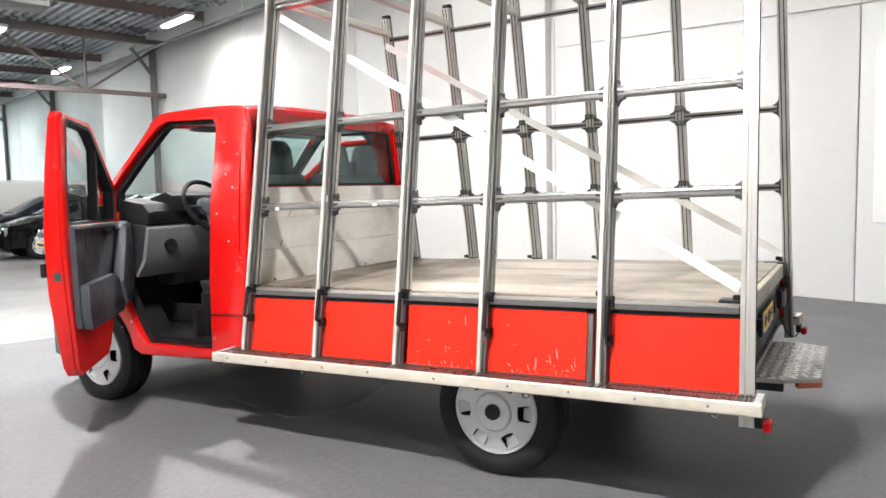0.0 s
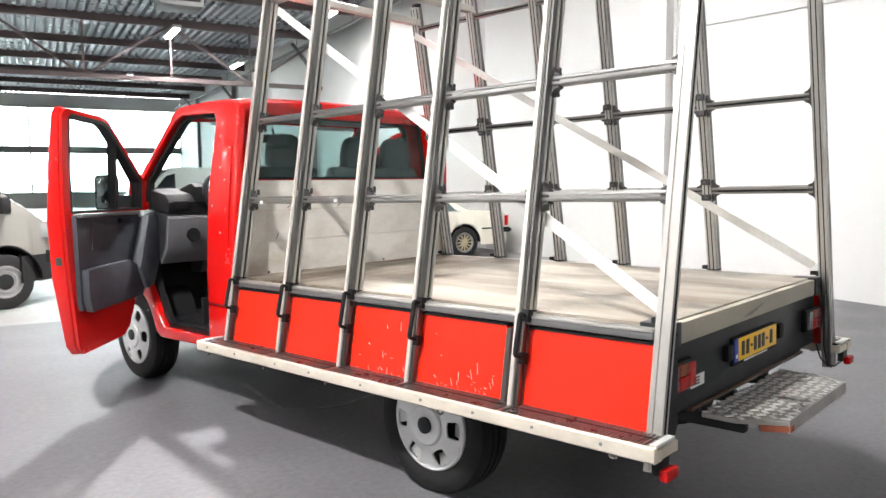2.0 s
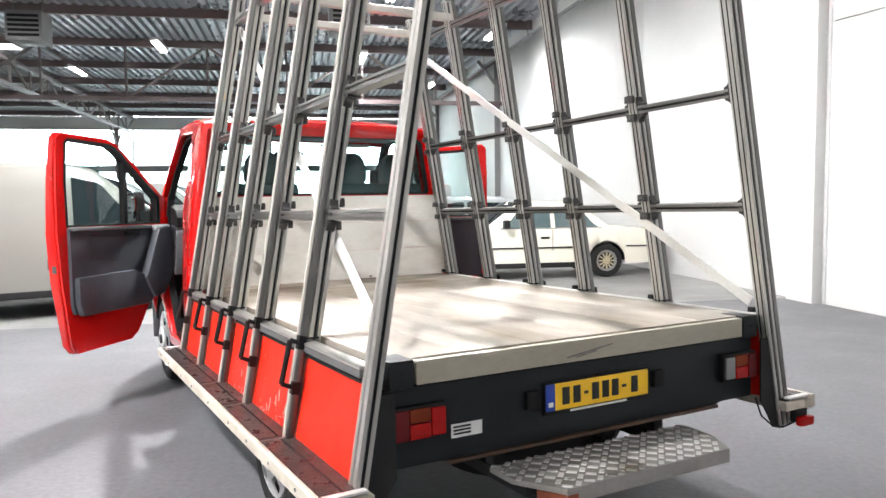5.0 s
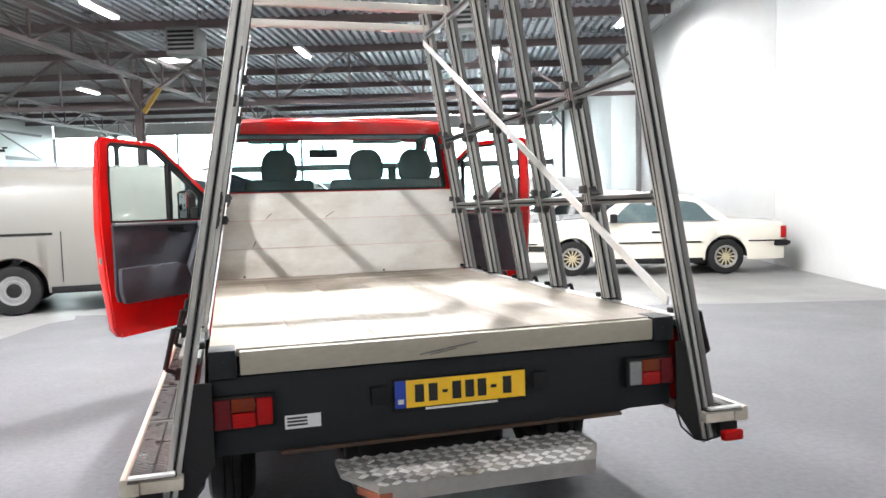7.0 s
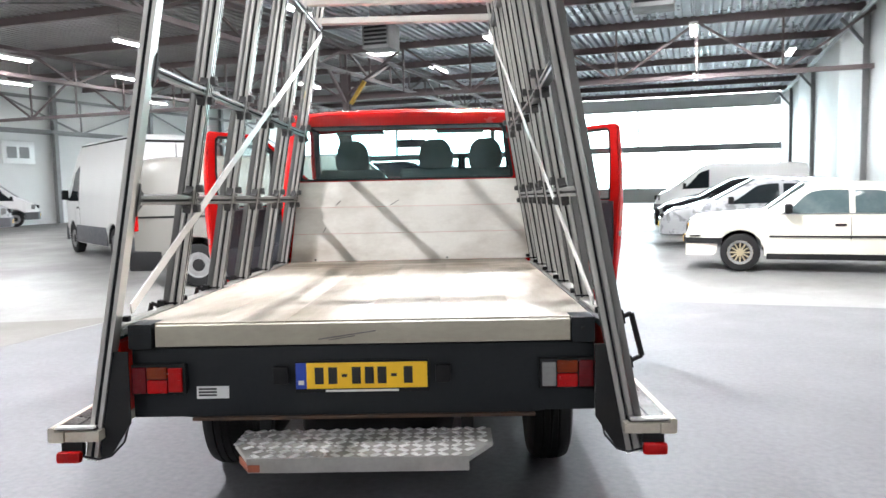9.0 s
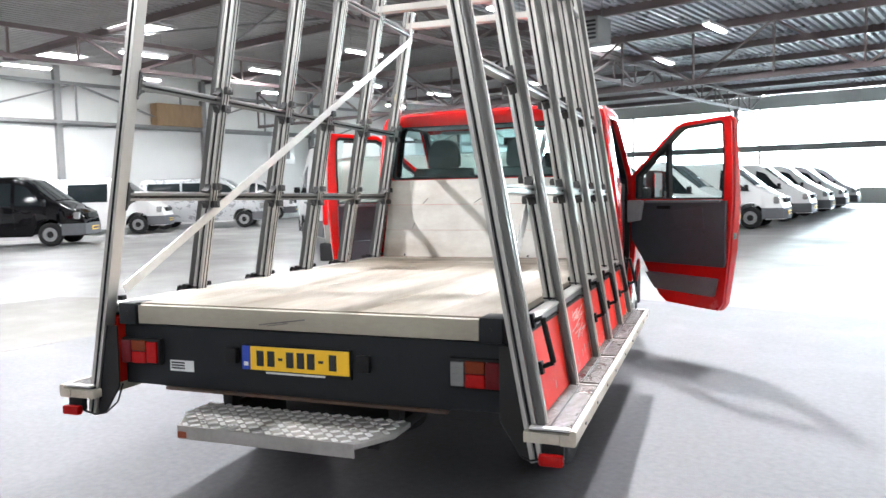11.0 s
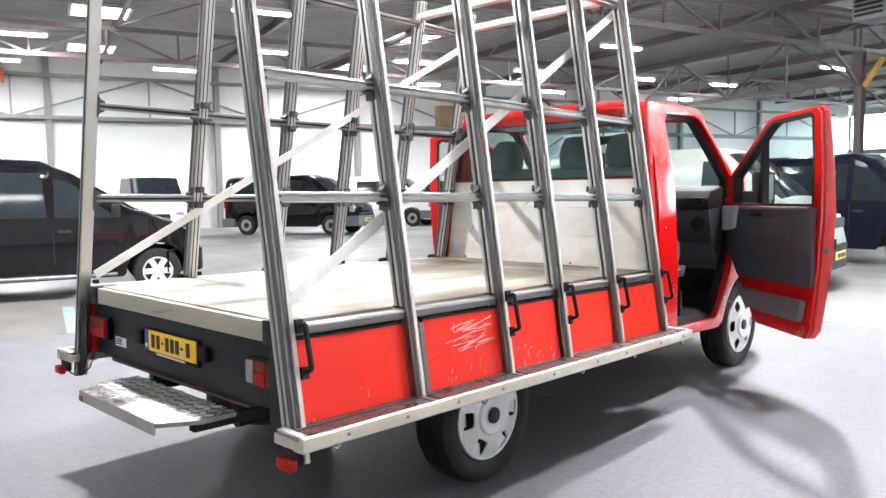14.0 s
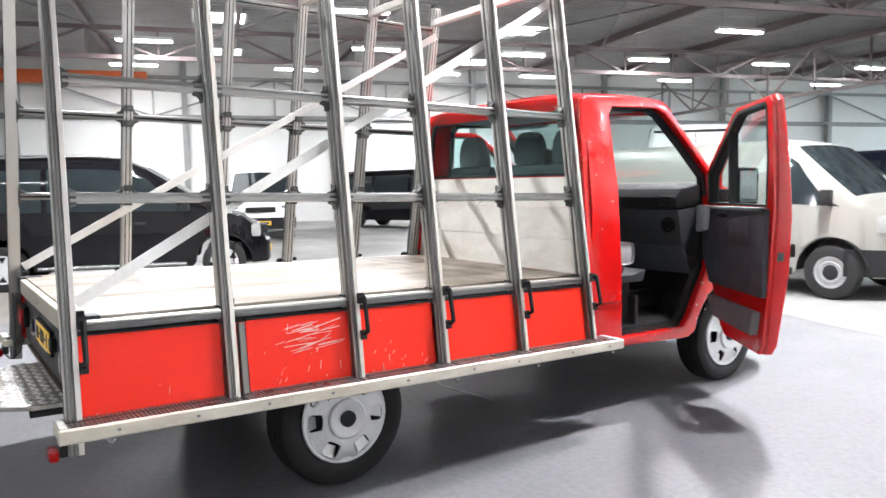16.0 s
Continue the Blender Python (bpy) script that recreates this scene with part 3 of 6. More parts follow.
solid("ceiling", deck(-10.4, WALL_R, -10.4, WALL_R + 0.4), DECK, "ribbed galvanised steel roof deck", "ceiling", kind="structure", at=HALL, smooth=None)
solid("ceiling", deck(LEFT_R, -10.4, LEFT_R - 0.4, -10.404), DECK_WEST, "dull grey ribbed roof deck of the far bay", "ceiling", kind="structure", at=HALL, smooth=None)

I_BEAM = [(-0.07, -0.13), (0.07, -0.13), (0.07, -0.115), (0.008, -0.115), (0.008, 0.115), (0.07, 0.115), (0.07, 0.13), (-0.07, 0.13), (-0.07, 0.115), (-0.008, 0.115), (-0.008, -0.115), (-0.07, -0.115)]
purlin = None
for k in range(15):
    u = BACK_U + 1.0 + k * 4.2
    if purlin is None:
        bm = bar((LEFT_R, 0, 0), (WALL_R, 0, 0), I_BEAM, (0, 1, 0))
        purlin = solid("roof_beam", bm, STEEL, "brown painted steel roof beam", "beam", "roof beams", "structure", at=HALL @ pose(0, u, 6.41))
    else:
        copy_thing(purlin, HALL @ pose(0, u, 6.41))


def girder(name, length, deep, panels, mat, label, group, at):
    """A lattice girder along y with chords, posts and diagonals."""
    g = thing(name, label, "girder", group, "structure", at=at)
    for z in (0, deep):
        part("chord", bar((0, 0, z), (0, length, z), rect(0.13, 0.13), (1, 0, 0)), mat, g)
    step = length / panels
    for k in range(panels):
        a = k * step
        part("lattice_post", bar((0, a, 0), (0, a, deep), rect(0.06, 0.06), (1, 0, 0)), mat, g)
        p, q = ((0, a, 0), (0, a + step, deep)) if k % 2 else ((0, a, deep), (0, a + step, 0))
        part("lattice_diagonal", bar(p, q, rect(0.07, 0.07), (1, 0, 0)), mat, g)


for r in (-10.5, -20.5):
    girder("roof_girder", 60, 0.85, 30, STEEL, "brown lattice girder under the roof", "roof girders", HALL @ pose(r, BACK_U + 1.5, 5.4))
for u in (-12.0, 21.5):
    girder("cross_girder", 33.0, 1.6, 14, STEEL, "brown lattice cross girder under the roof", "cross girders", HALL @ pose(LEFT_R + 0.3, u, 4.5, 0, 0, -90))
girder("wall_girder", 60, 1.5, 13, STEEL_GREY, "grey lattice girder along the far wall", "", HALL @ pose(LEFT_R + 0.25, BACK_U + 1, 4.25))
for r, u in ((-10.5, 21.5), (-10.5, 41.0), (-20.5, 41.0), (-10.5, -12.0)):
    col = thing("steel_column", "brown steel column with raking braces", "column", "hall columns", "structure", at=HALL @ pose(r, u, 0))
    part("shaft", bar((0, 0, 0), (0, 0, 5.4), [(q[0] * 1.5, q[1]) for q in I_BEAM], (1, 0, 0)), STEEL, col)
    for s in (-1, 1):
        part("brace", bar((0, 0, 4.3), (0, s * 1.4, 5.4), rect(0.09, 0.09), (1, 0, 0)), STEEL, col)
    part("base_plate", box(-0.18, 0.18, -0.2, 0.2, 0.0, 0.03, 0.004), STEEL, col)
bm = bar((0, 0, 0), (0.55, 0, 0.75), rect(0.12, 0.12), (0, 1, 0))
solid("yellow_bracket", bm, YELLOW_STEEL, "yellow steel bracket on the column", "bracket", kind="structure", at=HALL @ pose(-10.3, 21.4, 4.3))
for r, u, w in ((0.2, 15.0, 0.9), (-7.2, 17.0, 0.8)):
    heater = thing("air_heater", "grey box heater hung from the roof", "heater", "heaters", at=HALL @ pose(r, u, 5.2))
    part("casing", box(-w / 2, w / 2, -0.4, 0.4, 0, 0.7, 0.03), STEEL_GREY, heater)
    for s in (-1, 1):
        part("hanger", rod((s * w * 0.4, 0, 0.7), (s * w * 0.4, 0, 1.35), 0.012, 6), STEEL_GREY, heater)
    for k in range(5):
        part("louvre", box(-w * 0.42, w * 0.42, -0.42, -0.395, 0.1 + 0.11 * k, 0.16 + 0.11 * k), BLACK, heater)

# strip lights
fixture, tube_now = None, TUBE
for lr, lu in sorted(LAMPS, reverse=True):
    m = HALL @ pose(lr, lu, 5.72, 0, 0, 90)
    if lr < -12 and tube_now is TUBE:
        fixture, tube_now = None, TUBE_BRIGHT
    if fixture is None:
        fixture = thing("strip_light", "lit fluorescent strip light under the roof", "lamp", "strip lights", at=m)
        part("housing", box(-0.78, 0.78, -0.12, 0.12, 0.0, 0.09, 0.01), WHITE, fixture)
        for s in (-0.055, 0.055):
            part("tube", rod((-0.74, s, -0.03), (0.74, s, -0.03), 0.022, 8), tube_now, fixture)
        for s in (-0.6, 0.6):
            part("hanger", rod((s, 0, 0.09), (s, 0, 0.7), 0.006, 6), STEEL_GREY, fixture)
    else:
        copy_thing(fixture, m)
light_panel = None
for r, u in ((-19.4, 1.3), (-25.2, 1.4), (-19.2, 10.8), (-25.6, 11.4), (-19.4, -8.2), (-10.5, 24.0)):
    m = HALL @ pose(r, u, 6.46)
    if light_panel is None:
        light_panel = thing("skylight", "bright square skylight in the roof", "skylight", "skylights", "structure", at=m)
        part("panel", box(-0.75, 0.75, -0.75, 0.75, 0, 0.03), SKYLIGHT, light_panel)
        for s in (-1, 1):
            part("curb", box(s * 0.75 - 0.04, s * 0.75 + 0.04, -0.79, 0.79, -0.02, 0.05), WALL_GREY, light_panel)
            part("curb", box(-0.71, 0.71, s * 0.75 - 0.04, s * 0.75 + 0.04, -0.02, 0.05), WALL_GREY, light_panel)
    else:
        copy_thing(light_panel, m)
bm = bmesh.new()
box(-0.5, 0.0, -4.0, 2.2, 0.0, 0.45, 0.01, bm=bm)
solid("orange_beam", bm, ORANGE, "orange painted beam over the far wall", "beam", kind="structure", at=HALL @ pose(LEFT_R + 0.9, -3.5, 5.4))
bm = bmesh.new()
for k in range(3):
    rod((0, k * 0.5 - 0.5, 0), (0, k * 0.5 - 0.5, 6.4), 0.16, 14, bm=bm)
solid("duct", bm, STEEL_GREY, "grey upright ducts by the far wall", "duct", kind="structure", at=HALL @ pose(LEFT_R + 2.2, -7.0, 0))
bm = box(0.0, 0.55, -1.1, 1.1, 0.0, 0.95, 0.01)
solid("wall_box", bm, CRATE, "brown plywood box mounted high on the far wall", "box", at=HALL @ pose(LEFT_R - 0.04, 17.1, 4.3))
for k in range(3):
    bm = rod((0, 0, 0), (9.5, 4.2, 0), 0.03, 8)
    bar((0, 4.2, 0), (9.5, 0, 0), rect(0.05, 0.05), (0, 0, 1), bm=bm)
    solid("wind_brace", bm, STEEL_GREY, "grey crossed wind braces under the roof deck", "brace", "wind braces", "structure", at=HALL @ pose(-20.4 + 0.2, -6.6 + 8.4 * k, 6.27))
bm = bmesh.new()
outline_blue = [(0.0, 0.0), (2.1, 0.0), (2.1, 0.14), (1.2, 0.15), (1.16, 0.6), (1.02, 0.6), (1.0, 0.15), (0.0, 0.13)]
prism(outline_blue, 0.0, 0.006, "z", bm=bm)
part("blue_mark", bm, FLOOR_BLUE, ground, "worn blue floor paint mark").matrix_local = pose(-7.2, -0.28, 0.0)
bm = bmesh.new()
trail = [Vector((-0.44, 3.62, 0)), Vector((-0.58, 3.1, 0)), Vector((-0.63, 2.86, 0)), Vector((-0.52, 2.72, 0)), Vector((-0.30, 2.63, 0)), Vector((0.28, 2.69, 0))]
inner_side, outer_side = [], []
for k, p in enumerate(trail):
    d = (trail[min(k + 1, 5)] - trail[max(k - 1, 0)]).normalized()
    inner_side.append((p.x - d.y * 0.016, p.y + d.x * 0.016))
    outer_side.append((p.x + d.y * 0.016, p.y - d.x * 0.016))
prism(inner_side + outer_side[::-1], 0.0, 0.006, "z", bm=bm)
part("worn_line", bm, FLOOR_WORN, ground, "worn pale line on the painted floor").matrix_local = HALL.inverted()
# ---- the red truck with the glass rack ----
TRUCK = pose(0, 0, 0, -1.2, 0, 0)      # it stands a little higher at the back
truck = thing("glass_rack_truck", "red flatbed truck with an aluminium glass rack and open doors", "truck", at=TRUCK)
POSTS = [0.0, 0.61, 1.22, 1.72, 2.26, 2.80]
LEAN_X = 0.18


def px(z):
    """How far out the rack's middle plane stands at height z."""
    return 1.025 - LEAN_X * (z - 0.57)


def splay(s, y, z):
    """The right-hand rack stands a little wider towards the cab."""
    return min(1.0, max(0.0, y) / 1.3) * (0.012 + 0.020 * (z - 0.57)) if s > 0 else 0.0


def cab_w(z):
    """Half width of the cab at height z."""
    pts = [(0.3, 0.93), (0.5, 0.95), (0.9, 0.97), (1.35, 0.965), (1.7, 0.925), (2.0, 0.872), (2.3, 0.82)]
    for (a, wa), (b, wb) in zip(pts, pts[1:]):
        if z <= b:
            return wa + (wb - wa) * max(0, (z - a)) / (b - a)
    return pts[-1][1]


# wheels
def wheel(x, y, z, side, name="wheel"):
    hub = new(name)
    hub.parent = truck
    hub.location = (x, y, z)
    s = side
    tyre = [(-0.20, 0.195), (-0.20, 0.24), (-0.195, 0.30), (-0.18, 0.33), (-0.15, 0.345), (-0.142, 0.346), (-0.140, 0.337), (-0.132, 0.337), (-0.130, 0.347), (-0.104, 0.347), (-0.102, 0.338), (-0.092, 0.338), (-0.090, 0.347), (-0.064, 0.347), (-0.062, 0.337), (-0.054, 0.337), (-0.052, 0.346), (-0.03, 0.344), (0.0, 0.33), (0.014, 0.30), (0.012, 0.26), (-0.002, 0.23), (-0.03, 0.195)]
    bm = lathe([(s * d, r) for d, r in tyre], 40)
    part("tyre", bm, RUBBER, hub)
    part("rim", lathe([(-s * 0.17, 0.19), (-s * 0.02, 0.21), (-s * 0.008, 0.215), (-s * 0.012, 0.205), (-s * 0.05, 0.17), (-s * 0.055, 0.02)], 32), CHASSIS, hub)
    holes = []
    for k in range(6):
        a = 2 * math.pi * k / 6
        loop = []
        for da, r in ((-0.27, 0.140), (-0.235, 0.186), (-0.20, 0.200), (-0.08, 0.206), (0.08, 0.206), (0.20, 0.200), (0.235, 0.186), (0.27, 0.140), (0.12, 0.131), (-0.12, 0.131)):
            loop.append((r * math.cos(a + da), r * math.sin(a + da)))
        holes.append(loop)
    ring = [(0.228 * math.cos(2 * math.pi * k / 42), 0.228 * math.sin(2 * math.pi * k / 42)) for k in range(42)]

    def dish(c):
        rad = math.hypot(c.y, c.z)
        return Vector((c.x + s * (0.026 * max(0, 1 - (rad / 0.228) ** 2) - 0.006 * max(0, rad - 0.2) / 0.028), c.y, c.z))
    bm = plate(ring, holes, 0.0, s * 0.010, "x", warp=dish)
    part("hubcap", bm, SILVER, hub, "silver plastic hubcap with six slots")
    part("hubcap_ring", lathe([(s * 0.022, 0.104), (s * 0.036, 0.100), (s * 0.041, 0.092), (s * 0.038, 0.066), (s * 0.034, 0.05)], 36), SILVER, hub)
    part("rim_ring", lathe([(-s * 0.006, 0.226), (s * 0.008, 0.227), (s * 0.012, 0.222), (s * 0.010, 0.214), (s * 0.002, 0.212)], 44, caps=False), SILVER, hub)
    for k in range(6):
        a = 2 * math.pi * k / 6
        ramp = bmesh.new()
        lo = [ramp.verts.new((-s * 0.016, r * math.cos(a + da), r * math.sin(a + da))) for da, r in ((-0.14, 0.152), (0.235, 0.150))]
        hi = [ramp.verts.new((s * 0.003, r * math.cos(a + da), r * math.sin(a + da))) for da, r in ((0.20, 0.207), (-0.16, 0.207))]
        deep = [ramp.verts.new((-s * 0.022, v.co.y, v.co.z)) for v in lo + hi]
        top = lo + hi
        ramp.faces.new(top)
        ramp.faces.new(deep[::-1])
        for i in range(4):
            ramp.faces.new((top[i], top[(i + 1) % 4], deep[(i + 1) % 4], deep[i]))
        part("slot_pocket", ramp, SILVER, hub, smooth=None)
        b = a + math.pi / 6
        lip = [(r * math.cos(b + da), r * math.sin(b + da)) for da, r in ((-0.16, 0.214), (-0.10, 0.196), (0.10, 0.196), (0.16, 0.214))]
        part("rim_scallop", prism(lip, s * 0.004, s * 0.013, "x", 0.002), SILVER, hub)
    part("hub_badge", lathe([(s * 0.01, 0.042), (s * 0.045, 0.040), (s * 0.050, 0.028), (s * 0.050, 0.002)], 20), BEAM, hub)
    return hub


for s in (-1, 1):
    wheel(s * 0.925, 1.205, 0.372, s)
    wheel(s * 0.905, 4.35, 0.438, s)

# chassis
for s in (-1, 1):
    part("chassis_rail", box(s * 0.40 - 0.04, s * 0.40 + 0.04, 0.10, 4.2, 0.62, 0.74, 0.008), CHASSIS, truck)
    part("mudguard", grid(lambda a, b, s=s: Vector((s * (0.66 + 0.27 * b), 1.205 - 0.43 * math.cos(math.pi * (0.08 + 0.84 * a)), 0.42 + 0.40 * math.sin(math.pi * (0.08 + 0.84 * a)))), 14, 1, (0, 0, 0.012)), BLACK, truck)
    part("leaf_spring", prism([(0.55, 0.52), (1.2, 0.38), (1.85, 0.52), (1.85, 0.56), (1.2, 0.43), (0.55, 0.56)], s * 0.55 - 0.03, s * 0.55 + 0.03, "x"), CHASSIS, truck)
part("rear_axle", rod((-0.80, 1.205, 0.375), (0.80, 1.205, 0.375), 0.05, 12), CHASSIS, truck)
part("differential", lathe([(-0.16, 0.05), (-0.1, 0.12), (0.1, 0.12), (0.16, 0.05)], 16, m=pose(0, 1.205, 0.375)), CHASSIS, truck)
for y in (0.3, 0.9, 1.7, 2.3, 2.75):
    part("cross_member", box(-0.88, 0.88, y - 0.03, y + 0.03, 0.70, 0.86, 0.006), CHASSIS, truck)
part("fuel_tank", box(-0.36, 0.36, 1.85, 2.85, 0.36, 0.56, 0.05), CHASSIS, truck)
part("tool_locker", box(-0.86, -0.45, 1.78, 2.6, 0.52, 0.84, 0.01), CHASSIS, truck)
part("tool_locker", box(0.45, 0.86, 1.78, 2.6, 0.52, 0.84, 0.01), CHASSIS, truck)
part("exhaust", rod((0.25, 0.2, 0.42), (0.25, 3.0, 0.42), 0.035, 12), CHASSIS, truck)
part("spare_wheel", lathe([(0.36, 0.20), (0.36, 0.33), (0.42, 0.345), (0.52, 0.345), (0.56, 0.33), (0.56, 0.2)], 28, "z", m=pose(0, 0.58, 0)), RUBBER, truck)

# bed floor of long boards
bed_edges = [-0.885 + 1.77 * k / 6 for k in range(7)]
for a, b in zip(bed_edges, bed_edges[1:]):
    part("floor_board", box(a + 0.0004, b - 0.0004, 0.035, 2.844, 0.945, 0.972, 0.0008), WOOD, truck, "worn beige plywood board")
part("bed_frame", box(-0.88, 0.88, 0.06, 2.80, 0.86, 0.944), CHASSIS, truck)
part("rear_edge_board", box(-0.785, 0.795, 0.0, 0.034, 0.885, 0.966, 0.004), EDGE, truck, "pale scuffed wooden edge board")
bm = bar((-0.16, -0.001, 0.905), (0.06, -0.001, 0.935), rect(0.002, 0.0055), (0, 1, 0))
bar((-0.12, -0.001, 0.902), (-0.02, -0.001, 0.917), rect(0.002, 0.004), (0, 1, 0), bm=bm)
part("scuff", bm, TREAD, truck)
for s in (-1, 1):
    part("corner_bracket", box(s * 0.887 - 0.045 - s * 0.045, s * 0.887 + 0.045 - s * 0.045, -0.006, 0.12, 0.878, 0.974, 0.006), BEAM, truck, "dark grey folded corner bracket")
    part("bolt", rod((s * 0.84, -0.010, 0.93), (s * 0.84, -0.004, 0.93), 0.007, 8), CHASSIS, truck)

# side rails, panels and posts
# post profile in two colours: lit forward edge bright, shaded outward face dark
STRIP_LIT = [(0.003, -0.014), (0.024, -0.014), (0.0255, -0.011), (0.0255, 0.013), (0.023, 0.016), (0.005, 0.016), (0.003, 0.013)]
STRIP_SHADED = [(-0.026, -0.014), (0.0015, -0.014), (0.0015, 0.009), (-0.002, 0.011), (-0.008, 0.011), (-0.010, 0.006), (-0.016, 0.006), (-0.018, 0.012), (-0.024, 0.012), (-0.026, 0.009)]
TUBE_POST = [(-0.026, -0.024), (0.026, -0.024), (0.026, -0.008), (0.018, -0.006), (0.018, 0.006), (0.026, 0.008), (0.026, 0.024), (-0.026, 0.024), (-0.026, 0.008), (-0.018, 0.006), (-0.018, -0.006), (-0.026, -0.008)]
CHANNEL = [(-0.019, -0.019), (0.019, -0.019), (0.021, -0.014), (0.021, -0.006), (0.013, -0.006), (0.013, 0.006), (0.021, 0.006), (0.021, 0.014), (0.019, 0.019), (-0.019, 0.019), (-0.021, 0.014), (-0.021, 0.007), (-0.010, 0.007), (-0.010, -0.007), (-0.021, -0.007), (-0.021, -0.014)]
PANELS = [(0.012, 0.575), (0.692, 1.192), (1.247, 1.672), (1.757, 2.228), (2.290, 2.768)]
rng = random.Random(7)


def on_plane(s, y, z, out):
    """A point on the leaning side, `out` metres outside its middle plane."""
    return Vector((s * (px(z) + splay(s, y, z) + out), y, z + out * LEAN_X))


for s in (-1, 1):
    for k, y in enumerate(POSTS):
        low, high = (0.465 if k == 0 else 0.575), 2.86
        yp = y - 0.012 if k == 0 else y
        if k == 0 and s < 0:
            # the plain corner post, without an outer strip
            corner = [(-0.030, -0.022), (0.030, -0.022), (0.030, -0.007), (0.022, -0.005), (0.022, 0.004), (0.030, 0.006), (0.030, 0.022), (0.010, 0.022), (0.008, 0.016), (-0.006, 0.016), (-0.008, 0.022), (-0.030, 0.022), (-0.030, 0.006), (-0.022, 0.004), (-0.022, -0.005), (-0.030, -0.007)]
            part("post", bar(on_plane(s, yp, low, -0.012), on_plane(s, yp, high, -0.012), [(p, -s * q) for p, q in corner], (0, 1, 0)), ALU_TUBE, truck, "dull grooved aluminium corner post")
            # black bars paint the shade inside the post grooves
            for d in (-0.0275, 0.0275):
                part("slot_shade", bar(on_plane(s, yp + d, low + 0.01, -0.0125), on_plane(s, yp + d, high - 0.01, -0.0125), rect(0.010, 0.007), (0, 1, 0)), RUBBER, truck)
        else:
            bm = bar(on_plane(s, yp, low, 0.018), on_plane(s, yp, high, 0.018), [(p, -s * q) for p, q in STRIP_LIT], (0, 1, 0))
            part("post_strip_lit", bm, ALU if k else ALU_TUBE, truck, "worn aluminium post strip, painted bright as its lit edge")
            bm = bar(on_plane(s, yp, low, 0.018), on_plane(s, yp, high, 0.018), [(p, -s * q) for p, q in STRIP_SHADED], (0, 1, 0))
            part("post_strip_shaded", bm, ALU_DARK_SHADED, truck, "post channel, painted dark for its shaded face")
            # the groove shade again, as black bars on both flanks
            for d in (-0.0185, 0.0185):
                part("slot_shade", bar(on_plane(s, yp + d, low + 0.01, -0.024), on_plane(s, yp + d, high - 0.01, -0.024), rect(0.007, 0.008), (0, 1, 0)), RUBBER, truck)
            bm = bar(on_plane(s, yp, low, -0.024), on_plane(s, yp, high, -0.024), [(p, -s * q) for p, q in TUBE_POST], (0, 1, 0))
            part("post", bm, ALU_TUBE, truck, "dull grooved aluminium post")
            # two black lines drawn as shaded grooves on the inner face
            for d in (-0.012, 0.012):
                part("slot_shade", bar(on_plane(s, yp + d, low + 0.40, -0.0482), on_plane(s, yp + d, high - 0.01, -0.0482), rect(0.0055, 0.0022), (0, 1, 0)), RUBBER, truck)
        part("post_hook", box(s * (px(2.86) + splay(s, y, 2.86)) - 0.02, s * (px(2.86) + splay(s, y, 2.86)) + 0.02, y - 0.03, y + 0.03, 2.86, 2.885, 0.004), BLACK, truck)
        if k:
            part("post_foot", box(s * 0.940 - 0.028, s * 0.940 + 0.028, y - 0.034, y + 0.034, 0.973, 0.980, 0.002), BLACK, truck)
        part("post_clip", box(s * 0.908 - 0.013, s * 0.908 + 0.013, y + 0.026, y + 0.055, 0.980, 1.002, 0.004), BLACK, truck)
        if not (s == 1 and k == 1) and not (s == -1 and k == 0):
            grip = new("latch_handle")
            grip.parent = truck
            bm = bmesh.new()
            hy = y - 0.035 if s == -1 else y + 0.03
            rod(on_plane(s, hy, 0.955, 0.02), on_plane(s, hy, 0.965, 0.075), 0.009, 8, bm=bm)
            rod(on_plane(s, hy, 0.965, 0.075), on_plane(s, hy, 0.80, 0.085), 0.011, 8, bm=bm)
            rod(on_plane(s, hy, 0.80, 0.085), on_plane(s, hy, 0.785, 0.02), 0.009, 8, bm=bm)
            part("grip", bm, BLACK, grip)
            part("latch_block", bar(on_plane(s, hy, 0.935, 0.03), on_plane(s, hy, 0.985, 0.03), rect(0.035, 0.03), (0, 1, 0)), BLACK, grip)
            part("latch_block", bar(on_plane(s, hy, 0.765, 0.03), on_plane(s, hy, 0.81, 0.03), rect(0.03, 0.03), (0, 1, 0)), BLACK, grip)
    # bars between the posts
    for z in (1.452, 1.935, 2.70):
        for a, b in zip(POSTS, POSTS[1:]):
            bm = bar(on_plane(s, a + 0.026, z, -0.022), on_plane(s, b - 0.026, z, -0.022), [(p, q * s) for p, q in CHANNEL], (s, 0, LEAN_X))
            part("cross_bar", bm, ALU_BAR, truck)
            # a black bar stands for the shade in the cross bar's slot
            part("bar_slot_shade", bar(on_plane(s, a + 0.03, z - 0.002, -0.034), on_plane(s, b - 0.03, z - 0.002, -0.034), rect(0.004, 0.010), (s, 0, LEAN_X)), RUBBER, truck)
    for z in (1.452, 1.935):
        for k, y in enumerate(POSTS):
            for d in (-1, 1):
                if (k == 0 and d < 0) or (k == 5 and d > 0):
                    continue
                w0 = 0.012 if k == 0 else 0.025
                up = [(w0 + 0.038 - 0.034 * math.sin(radians(t)), 0.024 + 0.038 - 0.034 * math.cos(radians(t))) for t in (2, 20, 42, 65, 88)]
                pts = [(w0, -0.062)] + [(a, -b) for a, b in reversed(up)] + up + [(w0, 0.062)]
                bm = bmesh.new()
                vs = [bm.verts.new(on_plane(s, y + d * dy, z + dz, o)) for o in (-0.040, -0.006) for dy, dz in pts]
                n = len(pts)
